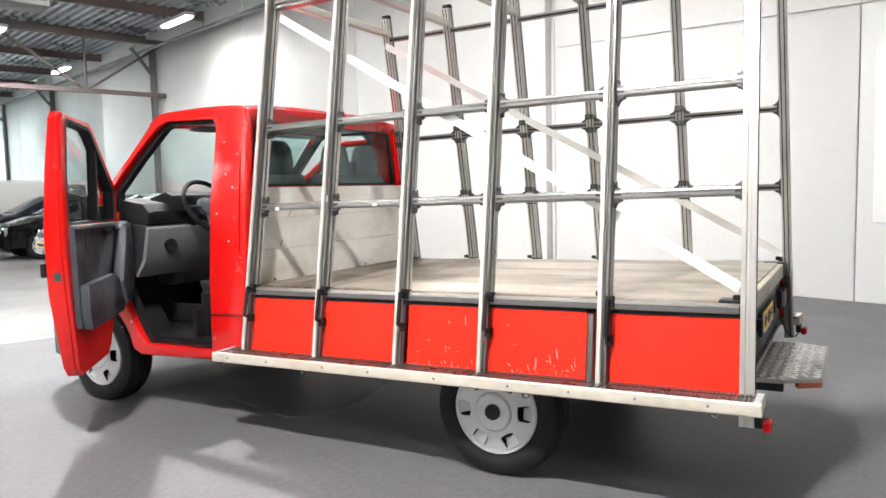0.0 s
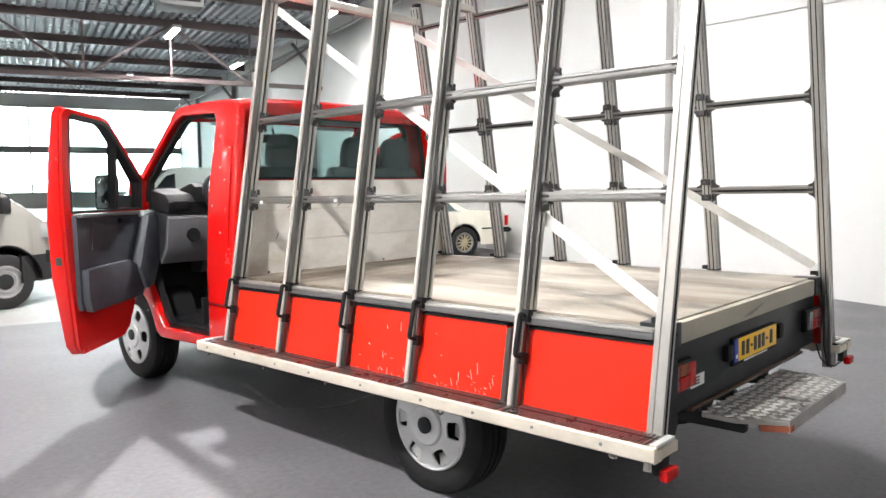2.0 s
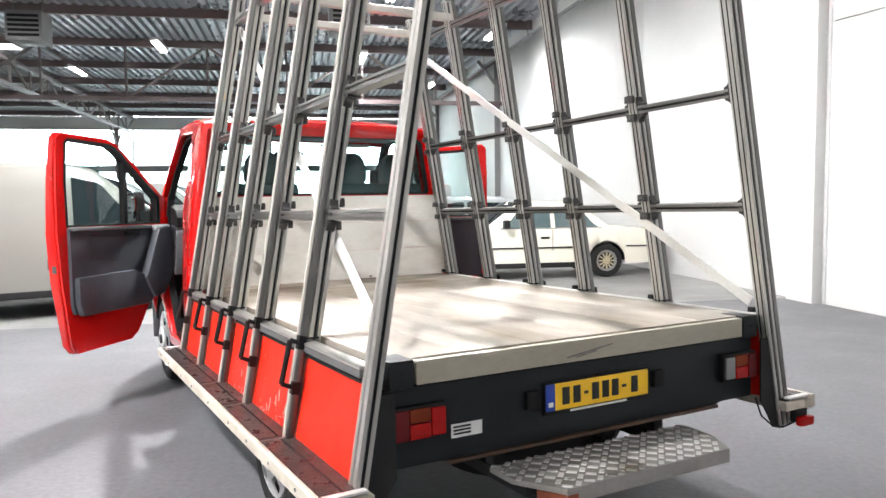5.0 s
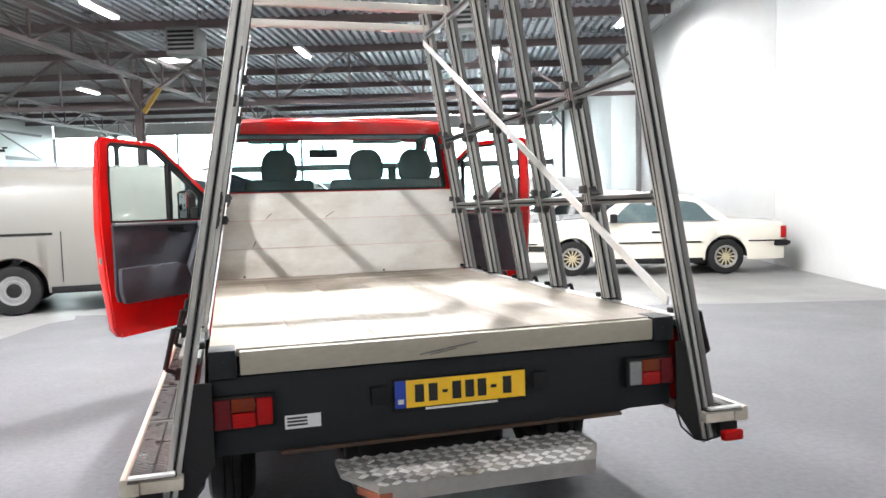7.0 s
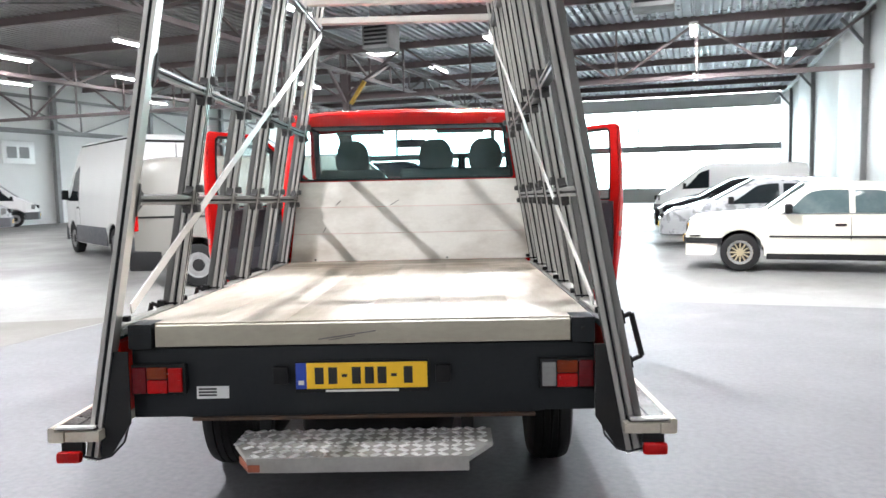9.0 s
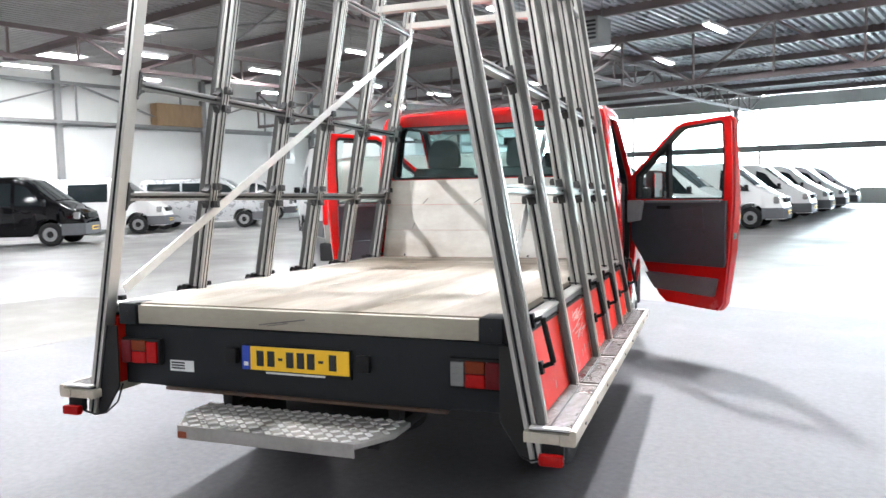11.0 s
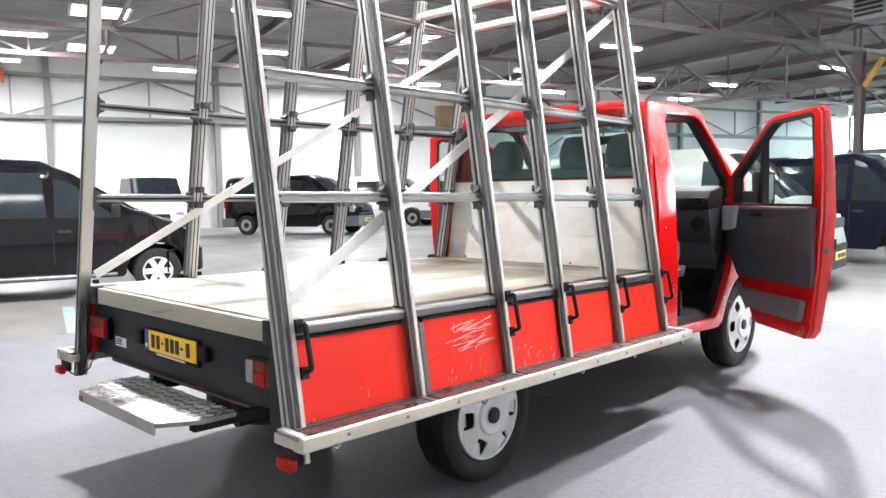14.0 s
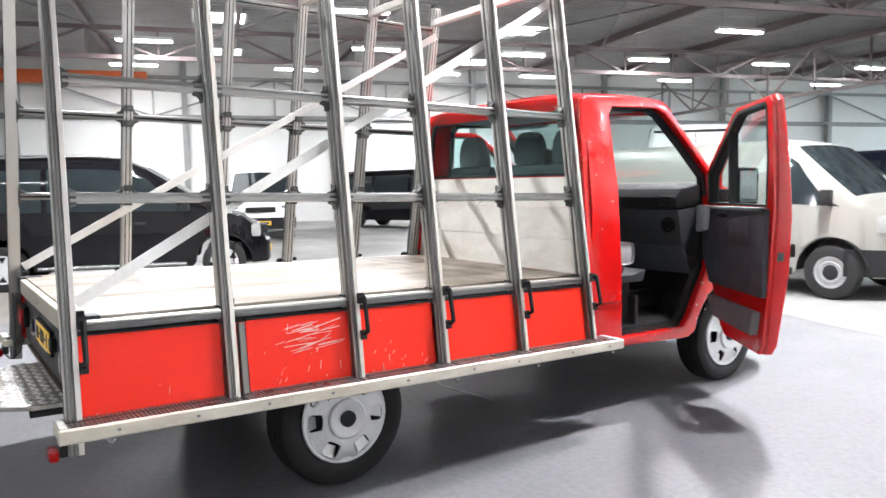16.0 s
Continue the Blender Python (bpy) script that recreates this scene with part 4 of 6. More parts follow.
                bm.faces.new(vs[:n])
                bm.faces.new(vs[n:][::-1])
                for i in range(n):
                    j = (i + 1) % n
                    bm.faces.new((vs[i], vs[n + i], vs[n + j], vs[j]))
                part("corner_bracket", bm, BRACKET, truck, "dark cast corner bracket")
    # small inside bolts next to the lower bar
    for y in POSTS[1:]:
        for zc in (1.452, 1.935):
            for dz in (-0.045, 0.045):
                cx = s * (px(zc + dz) + splay(s, y, zc) - 0.060)
                clip = part("clamp", box(cx - 0.012, cx + 0.012, y - 0.026, y + 0.026, zc + dz - 0.018, zc + dz + 0.018, 0.005), BRACKET, truck)
                part("bolt", rod((cx - s * 0.017, y, zc + dz), (cx - s * 0.011, y, zc + dz), 0.007, 6), ALU_DARK, clip)
    # flat diagonal brace inside the posts
    part("diagonal_brace", bar(on_plane(s, 2.80, 2.66, -0.056), on_plane(s, 0.03, 1.04, -0.056), rect(0.006, 0.048), (s, 0, LEAN_X)), BRACE, truck, "pale flat diagonal brace bar")
    # top rail of the bed side
    part("side_rail", box(s * 0.945 - 0.035, s * 0.945 + 0.033, 0.02, 2.80, 0.928, 0.954, 0.004), RAIL_GREY, truck, "dark grey aluminium bed side rail")
    part("rail_lip", box(s * 0.953 - 0.027, s * 0.953 + 0.029, 0.022, 2.798, 0.9545, 0.966, 0.005), ALU_TUBE, truck, "worn bright lip of the side rail")
    # red panels, each a folded sheet
    for k, (a, b) in enumerate(PANELS):
        bm = bmesh.new()
        pts = []
        for o in (0.0, -0.014):
            for y, z in ((a, 0.585), (a, 0.898), (a + 0.012, 0.910), (b - 0.012, 0.910), (b, 0.898), (b, 0.585)):
                pts.append(bm.verts.new(on_plane(s, y, z, 0.0 + o)))
        n = 6
        bm.faces.new(pts[:n])
        bm.faces.new(pts[n:][::-1])
        for i in range(n):
            j = (i + 1) % n
            bm.faces.new((pts[i], pts[n + i], pts[n + j], pts[j]))
        panel = part("side_panel", bm, RED_PANEL, truck, "red painted side panel, scratched" if k in (1, 2) else "red painted side panel")
        if k in (1, 2) or (k == 0 and s == 1):
            bm = bmesh.new()
            count = (46 if s == 1 else 30) if k == 1 else 20 if k == 2 else 3
            for _ in range(count):
                y0 = rng.uniform(a + 0.03, b - 0.05)
                z0 = 0.595 + rng.random() ** 2.2 * 0.10 if rng.random() < 0.75 else rng.uniform(0.62, 0.86)
                if s == 1 and rng.random() < 0.5 and k == 1:
                    z0, y0 = rng.uniform(0.74, 0.86), rng.uniform(a + 0.12, b - 0.14)
                    ln, dz, w = rng.uniform(0.04, 0.16), rng.uniform(0.0, 0.03), 0.0032
                else:
                    ln, dz, w = rng.uniform(0.002, 0.014), rng.uniform(-0.006, 0.018) if rng.random() < 0.8 else rng.uniform(0.02, 0.045), 0.0022
                bar(on_plane(s, y0, z0, 0.0012), on_plane(s, y0 + ln, z0 + dz, 0.0012), rect(w * rng.uniform(0.4, 1.2), 0.0016), (0, 0.3, 1), bm=bm)
            tagged(part("scratch_wear", bm, SCRATCH_GLINT, panel), kind="stuff")
        # dark inner rim at the panel's top
        bm = bar(on_plane(s, a, 0.9155, -0.008), on_plane(s, b, 0.9155, -0.008), rect(0.03, 0.0095), (s, 0, 0))
        part("panel_rim", bm, BLACK, truck)
    for y in (0.668, 1.700):
        part("hatch_frame", bar(on_plane(s, y, 0.578, 0.006), on_plane(s, y, 0.90, 0.006), rect(0.030, 0.03, 0.004), (0, 1, 0)), ALU_DARK_SHADED, truck)
    part("panel_backing", bar(on_plane(s, 1.4, 0.59, -0.03), on_plane(s, 1.4, 0.905, -0.03), rect(2.74, 0.012), (0, 1, 0)), RED_PANEL, truck)
    # lower step rail with ribbed treads
    rail = [(1.112, 0.546), (1.165, 0.546), (1.170, 0.552), (1.170, 0.596), (1.165, 0.602), (1.152, 0.602), (1.147, 0.598), (1.147, 0.585), (1.112, 0.585)]
    part("step_rail", prism([(s * a, b) for a, b in rail], -0.085, 2.945, "y"), ALU_LIGHT, truck, "weathered pale step rail")
    part("step_support", box(s * 1.045 - 0.065, s * 1.045 + 0.065, -0.08, 2.94, 0.546, 0.585, 0.004), ALU_LIGHT, truck)
    ends = [-0.082] + [y for y in POSTS[1:5]] + [2.942]
    for a, b in zip(ends, ends[1:]):
        sheet = part("tread_sheet", box(s * 1.0725 - 0.0735, s * 1.0725 + 0.0735, a + 0.022, b - 0.022, 0.5855, 0.594), BRACKET, truck)
        bm = bmesh.new()
        y = a + 0.032
        while y < b - 0.034:
            box(s * 1.0725 - 0.0715, s * 1.0725 + 0.0715, y, y + 0.009, 0.5935, 0.602, bm=bm)
            y += 0.0165
        tagged(part("tread_rib_field", bm, TREAD, sheet, "glossy worn metal tread ribs"), kind="stuff")
        part("tread_seam", box(s * 1.0725 - 0.004, s * 1.0725 + 0.004, a + 0.03, b - 0.03, 0.6015, 0.6030), BLACK, truck)
    for y in (-0.066, 2.926):
        part("tread_end", box(s * 1.0735 - 0.0715, s * 1.0735 + 0.0715, y - 0.014, y + 0.014, 0.5945, 0.604, 0.002), BRACE, truck, "bright end strip of the tread")
    for y in POSTS[1:5]:
        part("tread_joint", box(s * 1.0735 - 0.0715, s * 1.0735 + 0.0715, y - 0.010, y + 0.010, 0.5855, 0.600, 0.003), ALU_BAR, truck)
    for y in (0.1, 0.95, 1.75, 2.3, 2.9):
        bm = bmesh.new()
        for t in range(10):
            a0, a1 = 2 * math.pi * t / 10, 2 * math.pi * (t + 1) / 10
            rod((s * 1.12, y + 0.016 * math.cos(a0), 0.528 + 0.016 * math.sin(a0)), (s * 1.12, y + 0.016 * math.cos(a1), 0.528 + 0.016 * math.sin(a1)), 0.005, 6, bm=bm)
        part("lashing_eye", bm, CHROME, truck)
    for y in (0.12, 0.42, 0.72, 1.02, 1.42, 1.82, 2.12, 2.52, 2.82):
        part("rivet", rod((s * 1.169, y, 0.575), (s * 1.174, y, 0.575), 0.007, 8), STEEL_GREY, truck)
    # bracket plate from bed to rear post
    part("gusset_plate", prism([(s * 0.880, 0.875), (s * 0.880, 0.60), (s * 0.965, 0.470), (s * 1.0, 0.468), (s * 1.012, 0.60), (s * 0.965, 0.875)], -0.030, -0.022, "y"), CHASSIS, truck, "black steel gusset plate at the rear post")
    lamp = new("marker_lamp")
    lamp.parent = truck
    part("lens", box(s * 1.085 - 0.045, s * 1.085 + 0.045, -0.115, -0.08, 0.475, 0.518, 0.012), LAMP_RED, lamp)
    part("mount", box(s * 1.085 - 0.04, s * 1.085 + 0.04, -0.08, -0.05, 0.488, 0.546, 0.006), BLACK, lamp)
    bm = bmesh.new()
    wire = [(s * 1.05, -0.07, 0.49), (s * 1.0, -0.05, 0.47), (s * 0.96, -0.03, 0.475), (s * 0.92, 0.0, 0.52), (s * 0.905, 0.02, 0.60)]
    for a, b in zip(wire, wire[1:]):
        rod(a, b, 0.004, 6, bm=bm)
    part("cable", bm, BLACK, truck)
# bars across the top
for y in POSTS:
    part("top_cross_bar", bar((-px(2.75), y, 2.75), (px(2.75) + splay(1, y, 2.75), y, 2.75), rect(0.05, 0.05, 0.006), (0, 1, 0)), ALU, truck)

# rear beam, lamps and plate
part("rear_beam", prism([(-0.89, 0.876), (0.89, 0.876), (0.89, 0.61), (0.70, 0.61), (0.66, 0.602), (-0.66, 0.602), (-0.70, 0.605), (-0.89, 0.605)], 0.03, 0.075, "y", 0.006), BEAM, truck, "charcoal painted rear beam")
part("beam_lip", box(-0.66, 0.66, 0.012, 0.05, 0.592, 0.606, 0.004), RUSTY, truck, "rusty lower lip of the rear beam")


def tail_lamp(s):
    lamp = new("tail_lamp")
    lamp.parent = truck
    part("housing", box(s * 0.78 - 0.105, s * 0.78 + 0.105, 0.0, 0.03, 0.700, 0.818, 0.008), BLACK, lamp)
    def lens(x0, x1, z0, z1, mat, label):
        bm = box(x0, x1, -0.014, 0.001, z0, z1, 0.006)
        for k in range(1, 4):
            z = z0 + (z1 - z0) * k / 4
            box(x0 + 0.006, x1 - 0.006, -0.0155, -0.013, z - 0.0015, z + 0.0015, bm=bm)
        part("lens", bm, mat, lamp, label)
    lens(*sorted((s * 0.878, s * 0.822)), 0.708, 0.810, LAMP_DEEP, "dark red reflector")
    lens(*sorted((s * 0.819, s * 0.741)), 0.763, 0.810, LAMP_AMBER, "amber indicator lens")
    lens(*sorted((s * 0.819, s * 0.741)), 0.708, 0.760, LAMP_RED, "red tail lens")
    lens(*sorted((s * 0.738, s * 0.684)), 0.712, 0.806, LAMP_RED if s < 0 else LAMP_CLEAR, "red brake lens" if s < 0 else "dirty clear reversing lens")


tail_lamp(-1)
tail_lamp(1)
np_ = new("number_plate")
np_.parent = truck
part("holder", box(-0.258, 0.256, 0.012, 0.030, 0.695, 0.818, 0.004), BLACK, np_)
part("plate_face", box(-0.212, 0.250, 0.007, 0.012, 0.712, 0.812, 0.002), YELLOW, np_, "yellow plate with dark bars")
part("blue_band", box(-0.253, -0.212, 0.007, 0.012, 0.712, 0.812, 0.002), BLUE, np_)
part("band_mark", box(-0.243, -0.222, 0.0055, 0.007, 0.728, 0.745), WHITE, np_)
for a in (-0.180, -0.128, -0.038, 0.012, 0.060, 0.160):
    part("plate_bar", box(a, a + 0.034, 0.0050, 0.007, 0.730, 0.795, 0.0006), INK, np_)
for a, b in ((-0.076, -0.056), (0.112, 0.134)):
    part("plate_dash", box(a, b, 0.0050, 0.007, 0.757, 0.768), INK, np_)
part("holder_print", box(-0.14, 0.14, 0.0105, 0.012, 0.6985, 0.7065), WHITE, np_)
for s in (-1, 1):
    part("plate_light", box(s * 0.31 - 0.03, s * 0.31 + 0.03, 0.0, 0.03, 0.73, 0.80, 0.01), BLACK, truck)
stk = new("sticker")
stk.parent = truck
part("label_sheet", box(-0.643, -0.518, 0.0275, 0.0298, 0.676, 0.724), WHITE, stk)
for z in (0.686, 0.698, 0.710):
    part("print_bar", box(-0.635, -0.565, 0.0262, 0.0275, z, z + 0.007), INK, stk)

# rear step of tread plate
outline = [(-0.375, -0.26), (0.40, -0.26), (0.49, -0.10), (0.49, 0.06), (-0.47, 0.06), (-0.47, -0.08)]
rstep = new("rear_step")
rstep.parent = truck
part("tread_plate", prism(outline, 0.515, 0.535, "z", 0.003), PLATE_TREAD, rstep, "aluminium tread plate with raised bars")
bm = bmesh.new()
for i in range(20):
    for j in range(7):
        x, y = -0.450 + 0.0475 * i, -0.238 + 0.0475 * j
        if y < -0.09 and (x < -0.36 - (y + 0.26) * 0.6 or x > 0.385 + (y + 0.26) * 0.55):
            continue
        t = 45 if (i + j) % 2 else -45
        box(-0.0185, 0.0185, -0.0095, 0.0095, 0, 0.004, 0.0015, bm=bm, m=pose(x, y, 0.535, 0, 0, t))
tagged(part("raised_bar_pattern", bm, TREAD_BAR, rstep), kind="stuff")
bm = prism([(-0.375, -0.262), (0.40, -0.262), (0.40, -0.255), (-0.375, -0.255)], 0.485, 0.537, "z")
part("front_lip", bm, PLATE_TREAD, rstep)
part("rusty_corner", prism([(-0.43, -0.168), (-0.372, -0.266), (-0.33, -0.266), (-0.40, -0.15)], 0.490, 0.5145, "z"), RUST_RED, rstep)
for s in (-1, 1):
    part("arm", box(s * 0.40 - 0.025, s * 0.40 + 0.025, -0.1, 0.55, 0.465, 0.515, 0.006), CHASSIS, rstep)
    part("hanger", box(s * 0.40 - 0.025, s * 0.40 + 0.025, 0.10, 0.16, 0.515, 0.64, 0.006), CHASSIS, rstep)

# headboard of three planks
for a, b in ((0.9725, 1.1788), (1.1812, 1.3792), (1.3808, 1.572)):
    wa, wb = 0.913 - (a - 0.975) * 0.13, 0.913 - (b - 0.975) * 0.13
    part("headboard_plank", prism([(0.026 - wa, a), (0.026 + wa, a), (0.026 + wb, b), (0.026 - wb, b)], 2.845, 2.872, "y"), BOARD, truck, "white painted headboard plank, scuffed")
bm = bmesh.new()
for _ in range(3):
    x0, z0 = rng.uniform(-0.7, 0.8), rng.choice([1.18, 1.39, 1.19, rng.uniform(1.0, 1.55)])
    bar((x0, 2.8445, z0), (x0 + rng.uniform(0.02, 0.09), 2.8445, z0 + rng.uniform(-0.02, 0.05)), rect(0.001, 0.004), (0, 1, 0), bm=bm)
part("scuff", bm, BLACK, truck)
for x in (-0.70, 0.30):
    part("bolt", rod((x, 2.840, 0.985), (x, 2.846, 0.985), 0.008, 8), BRACKET, truck)

# ---- cab ----
def nose_in(y):
    """How much the cab narrows towards its nose."""
    return 0.25 * max(0, (y - 4.62) / 0.48) ** 1.3


def wide(side):
    """Bends a flat side sheet to the cab's width."""
    def f(c):
        return Vector((c.x + side * (cab_w(c.z) - 0.95 - nose_in(c.y)), c.y, c.z))
    return f


DOOR_HOLE = [(3.18, 0.56), (3.15, 1.0), (3.125, 1.5), (3.105, 1.96), (3.14, 2.012), (3.56, 2.030), (3.65, 2.000), (3.87, 1.795), (4.068, 1.60), (4.075, 1.3), (4.06, 1.05), (4.02, 0.95), (3.93, 0.78), (3.85, 0.62), (3.80, 0.56)]
ARCH = arc(4.335, 0.458, 0.405, 172, 8, 14)
BODY = [(2.86, 0.50), (2.845, 1.0), (2.845, 1.97), (2.87, 2.045), (2.92, 2.075), (3.56, 2.095), (3.63, 2.085), (3.705, 2.03), (4.11, 1.625), (4.22, 1.525), (4.5, 1.44), (4.75, 1.36), (4.9, 1.29), (5.02, 1.22), (5.12, 1.0), (5.15, 0.75), (5.12, 0.50)] + ARCH[::-1] + [(3.86, 0.475), (3.75, 0.475)]
for s in (-1, 1):
    bm = plate(BODY, [DOOR_HOLE], s * 0.95, s * 0.89, "x", warp=wide(s), bevel=0.014)
    part("cab_side", bm, RED, truck, "glossy red cab side with an open doorway")
    # inner door frame, dark seal
    ins = [(y + (0.02 if y < 3.5 else -0.035), z + (0.02 if z < 1.2 else -0.018)) for y, z in DOOR_HOLE]
    part("door_seal", plate([(y, z) for y, z in DOOR_HOLE], [ins], s * 0.905, s * 0.86, "x", warp=wide(s)), BLACK, truck)
    # side crease of the corner panel
    part("trim_seam", box(s * 0.966 - 0.004, s * 0.966 + 0.004, 2.87, 3.15, 0.786, 0.79), BLACK, truck)
    part("sill_step", box(s * 0.80, s * 0.90, 3.15, 3.95, 0.50, 0.585, 0.01), BLACK, truck)
    # inner wheel house
    bm = grid(lambda a, b, s=s: Vector((s * (0.60 + 0.32 * b), 4.335 - 0.40 * math.cos(math.pi * a), 0.458 + 0.40 * math.sin(math.pi * a))), 16, 1, (0, 0, 0.01))
    part("wheel_house", bm, BLACK, truck)
    # head lamp
    part("head_lamp", box(s * 0.62 - 0.14, s * 0.62 + 0.14, 5.00, 5.09, 0.92, 1.16, 0.04), LAMP_CLEAR, truck)
# back wall with window opening
z_levels = [0.50, 0.9, 1.35, 1.7, 2.0]
back = [(-cab_w(z) + 0.01, z) for z in z_levels] + [(-0.82, 2.065), (-0.4, 2.10), (0.4, 2.10), (0.82, 2.065)] + [(cab_w(z) - 0.01, z) for z in reversed(z_levels)]
hole = [(-0.815, 1.60), (-0.765, 1.96), (-0.735, 1.992), (0.735, 1.992), (0.765, 1.96), (0.815, 1.60), (0.80, 1.58), (-0.80, 1.58)]
part("cab_back", plate(back, [hole], 2.885, 2.925, "y"), RED, truck, "red cab rear wall")
inner = [(x * 0.965, 1.595 + (z - 1.58) * 0.94) for x, z in hole]
part("window_seal", plate(hole, [inner], 2.878, 2.90, "y"), BLACK, truck)
part("rear_window", prism(inner, 2.888, 2.893, "y"), PANE_DIM, truck, "lightly tinted rear window")
part("inner_back", plate([(-0.85, 0.6), (0.85, 0.6), (0.85, 1.59), (-0.85, 1.59)], [], 2.93, 2.95, "y"), TRIM, truck)


def roof_pt(a, b):
    y = 2.86 + 0.86 * a
    x = (2 * b - 1) * (0.865 - 0.02 * (1 - a))
    t = abs(2 * b - 1)
    z = 2.082 + 0.032 * (1 - t ** 3.0) + 0.014 * math.sin(math.pi * min(1, a * 1.05)) - (0.055 * max(0, (a - 0.85) / 0.15) ** 2) - 0.03 * max(0, (0.08 - a) / 0.08)
    return Vector((x, y, z))


part("cab_roof", grid(roof_pt, 16, 20, (0, 0, -0.035)), RED, truck, "glossy red cab roof")
part("roof_vent", box(-0.08, 0.08, 3.38, 3.5, 2.140, 2.165, 0.01), WHITE, truck)
part("headliner", box(-0.80, 0.80, 2.95, 3.55, 2.02, 2.04, 0.004), TRIM_LIGHT, truck)


def screen_pt(a, b):
    t = 2 * b - 1
    y = 3.72 + 0.45 * a + 0.05 * (1 - t * t)
    return Vector((t * (0.80 + 0.07 * a), y, 2.045 - 0.49 * a))


screen = part("windscreen", grid(screen_pt, 8, 12, (0, -0.006, -0.004)), PANE, truck, "clear raked windscreen")
screen.visible_shadow = False
for s in (-1, 1):
    part("pillar_trim", bar((s * 0.835, 3.685, 2.03), (s * 0.90, 4.135, 1.57), rect(0.05, 0.05, 0.01), (1, 0, 0)), BLACK, truck)


def hood_pt(a, b):
    t = 2 * b - 1
    return Vector((t * (0.945 - nose_in(4.12 + 0.92 * a)), 4.12 + 0.92 * a, 1.545 - 0.36 * a ** 1.3 - 0.05 * t * t))


part("bonnet", grid(hood_pt, 10, 12, (0, 0, -0.03)), RED, truck, "red bonnet")
part("grille", prism([(-0.52, 0.86), (0.52, 0.86), (0.50, 1.14), (-0.50, 1.14)], 5.06, 5.12, "y", 0.015), BLACK, truck)
for k in range(3):
    part("grille_bar", box(-0.48, 0.48, 5.12, 5.135, 0.90 + 0.08 * k, 0.93 + 0.08 * k, 0.006), CHROME, truck)
part("front_bumper", prism([(-0.955, 4.72), (-0.90, 4.88), (-0.77, 5.08), (-0.55, 5.18), (0.55, 5.18), (0.77, 5.08), (0.90, 4.88), (0.955, 4.72), (0.86, 4.72), (0.6, 5.0), (-0.6, 5.0), (-0.86, 4.72)], 0.40, 0.84, "z", 0.02), GREY_BUMPER, truck, "grey plastic front bumper")
part("front_panel", box(-0.68, 0.68, 4.98, 5.06, 0.5, 1.18, 0.02), RED, truck)
part("wiper_cowl", box(-0.86, 0.86, 4.10, 4.22, 1.50, 1.535, 0.01), BLACK, truck)

# inside the cab
part("cab_floor", box(-0.88, 0.88, 2.95, 4.2, 0.56, 0.60, 0.01), BLACK, truck)
part("seat_box", box(-0.80, 0.80, 2.95, 3.42, 0.60, 0.90, 0.02), BLACK, truck)
part("firewall", box(-0.86, 0.86, 4.12, 4.16, 0.58, 1.50), BLACK, truck)
part("mat_edge", box(-0.86, 0.86, 3.40, 3.43, 0.60, 0.79, 0.008), BLACK, truck)
dash = new("dashboard")
dash.parent = truck
part("top_pad", prism([(3.79, 1.36), (3.77, 1.44), (3.83, 1.50), (4.12, 1.545), (4.14, 1.40)], -0.88, 0.88, "x", 0.012), BLACK, dash, "dark dashboard top")
part("fascia", prism([(3.80, 1.355), (4.12, 1.39), (4.12, 1.02), (3.93, 1.02), (3.85, 1.12)], -0.88, 0.88, "x", 0.012), TRIM_MID, dash, "grey dashboard fascia")
part("lower_tray", prism([(3.86, 1.10), (4.12, 1.10), (4.12, 0.90), (3.98, 0.90)], -0.55, 0.87, "x", 0.01), TRIM, dash)
# paler than the fascia: the light on the driver's side is in its grey
part("driver_panel", prism([(3.772, 1.325), (3.80, 1.345), (3.86, 1.12), (3.94, 1.005), (3.918, 0.995), (3.822, 1.11)], -0.886, -0.20, "x", 0.006), TRIM_PANEL, dash, "lower dash panel, pale grey with the driver side light")
part("panel_hole", lathe([(0.0, 0.05), (0.02, 0.05), (0.02, 0.035), (0.01, 0.005)], 20, "y", m=pose(-0.70, 3.79, 1.20, 12, 0, 180)), BLACK, dash)
for x in (-0.79, -0.12, 0.12, 0.79):
    part("air_vent", lathe([(0.0, 0.055), (0.02, 0.055), (0.02, 0.035), (0.008, 0.03), (0.008, 0.005)], 20, "y", m=pose(x, 3.822, 1.25, 0, 0, 180)), BLACK, dash)
    part("cup_hole", box(x - 0.055, x + 0.055, 3.765, 3.81, 1.39, 1.45, 0.01), BLACK, dash)
part("centre_stack", prism([(3.76, 1.40), (4.0, 1.42), (4.0, 0.80), (3.84, 0.84)], -0.17, 0.17, "x", 0.015), BLACK, dash)
part("instrument_hood", prism([(3.74, 1.44), (3.76, 1.55), (3.83, 1.58), (4.0, 1.54), (4.0, 1.44)], -0.68, -0.26, "x", 0.02), BLACK, dash)
wheel_s = new("steering_wheel")
wheel_s.parent = truck
wheel_s.matrix_local = pose(-0.47, 3.64, 1.47, 60, 0, 0)
bm = bmesh.new()
nseg, nring = 36, 8
ringv = []
for i in range(nseg):
    a = 2 * math.pi * i / nseg
    ringv.append([bm.verts.new(((0.20 + 0.017 * math.cos(2 * math.pi * j / nring)) * math.cos(a), (0.20 + 0.017 * math.cos(2 * math.pi * j / nring)) * math.sin(a), 0.017 * math.sin(2 * math.pi * j / nring))) for j in range(nring)])
for i in range(nseg):
    for j in range(nring):
        bm.faces.new((ringv[i][j], ringv[(i + 1) % nseg][j], ringv[(i + 1) % nseg][(j + 1) % nring], ringv[i][(j + 1) % nring]))
part("wheel_rim", bm, BLACK, wheel_s)
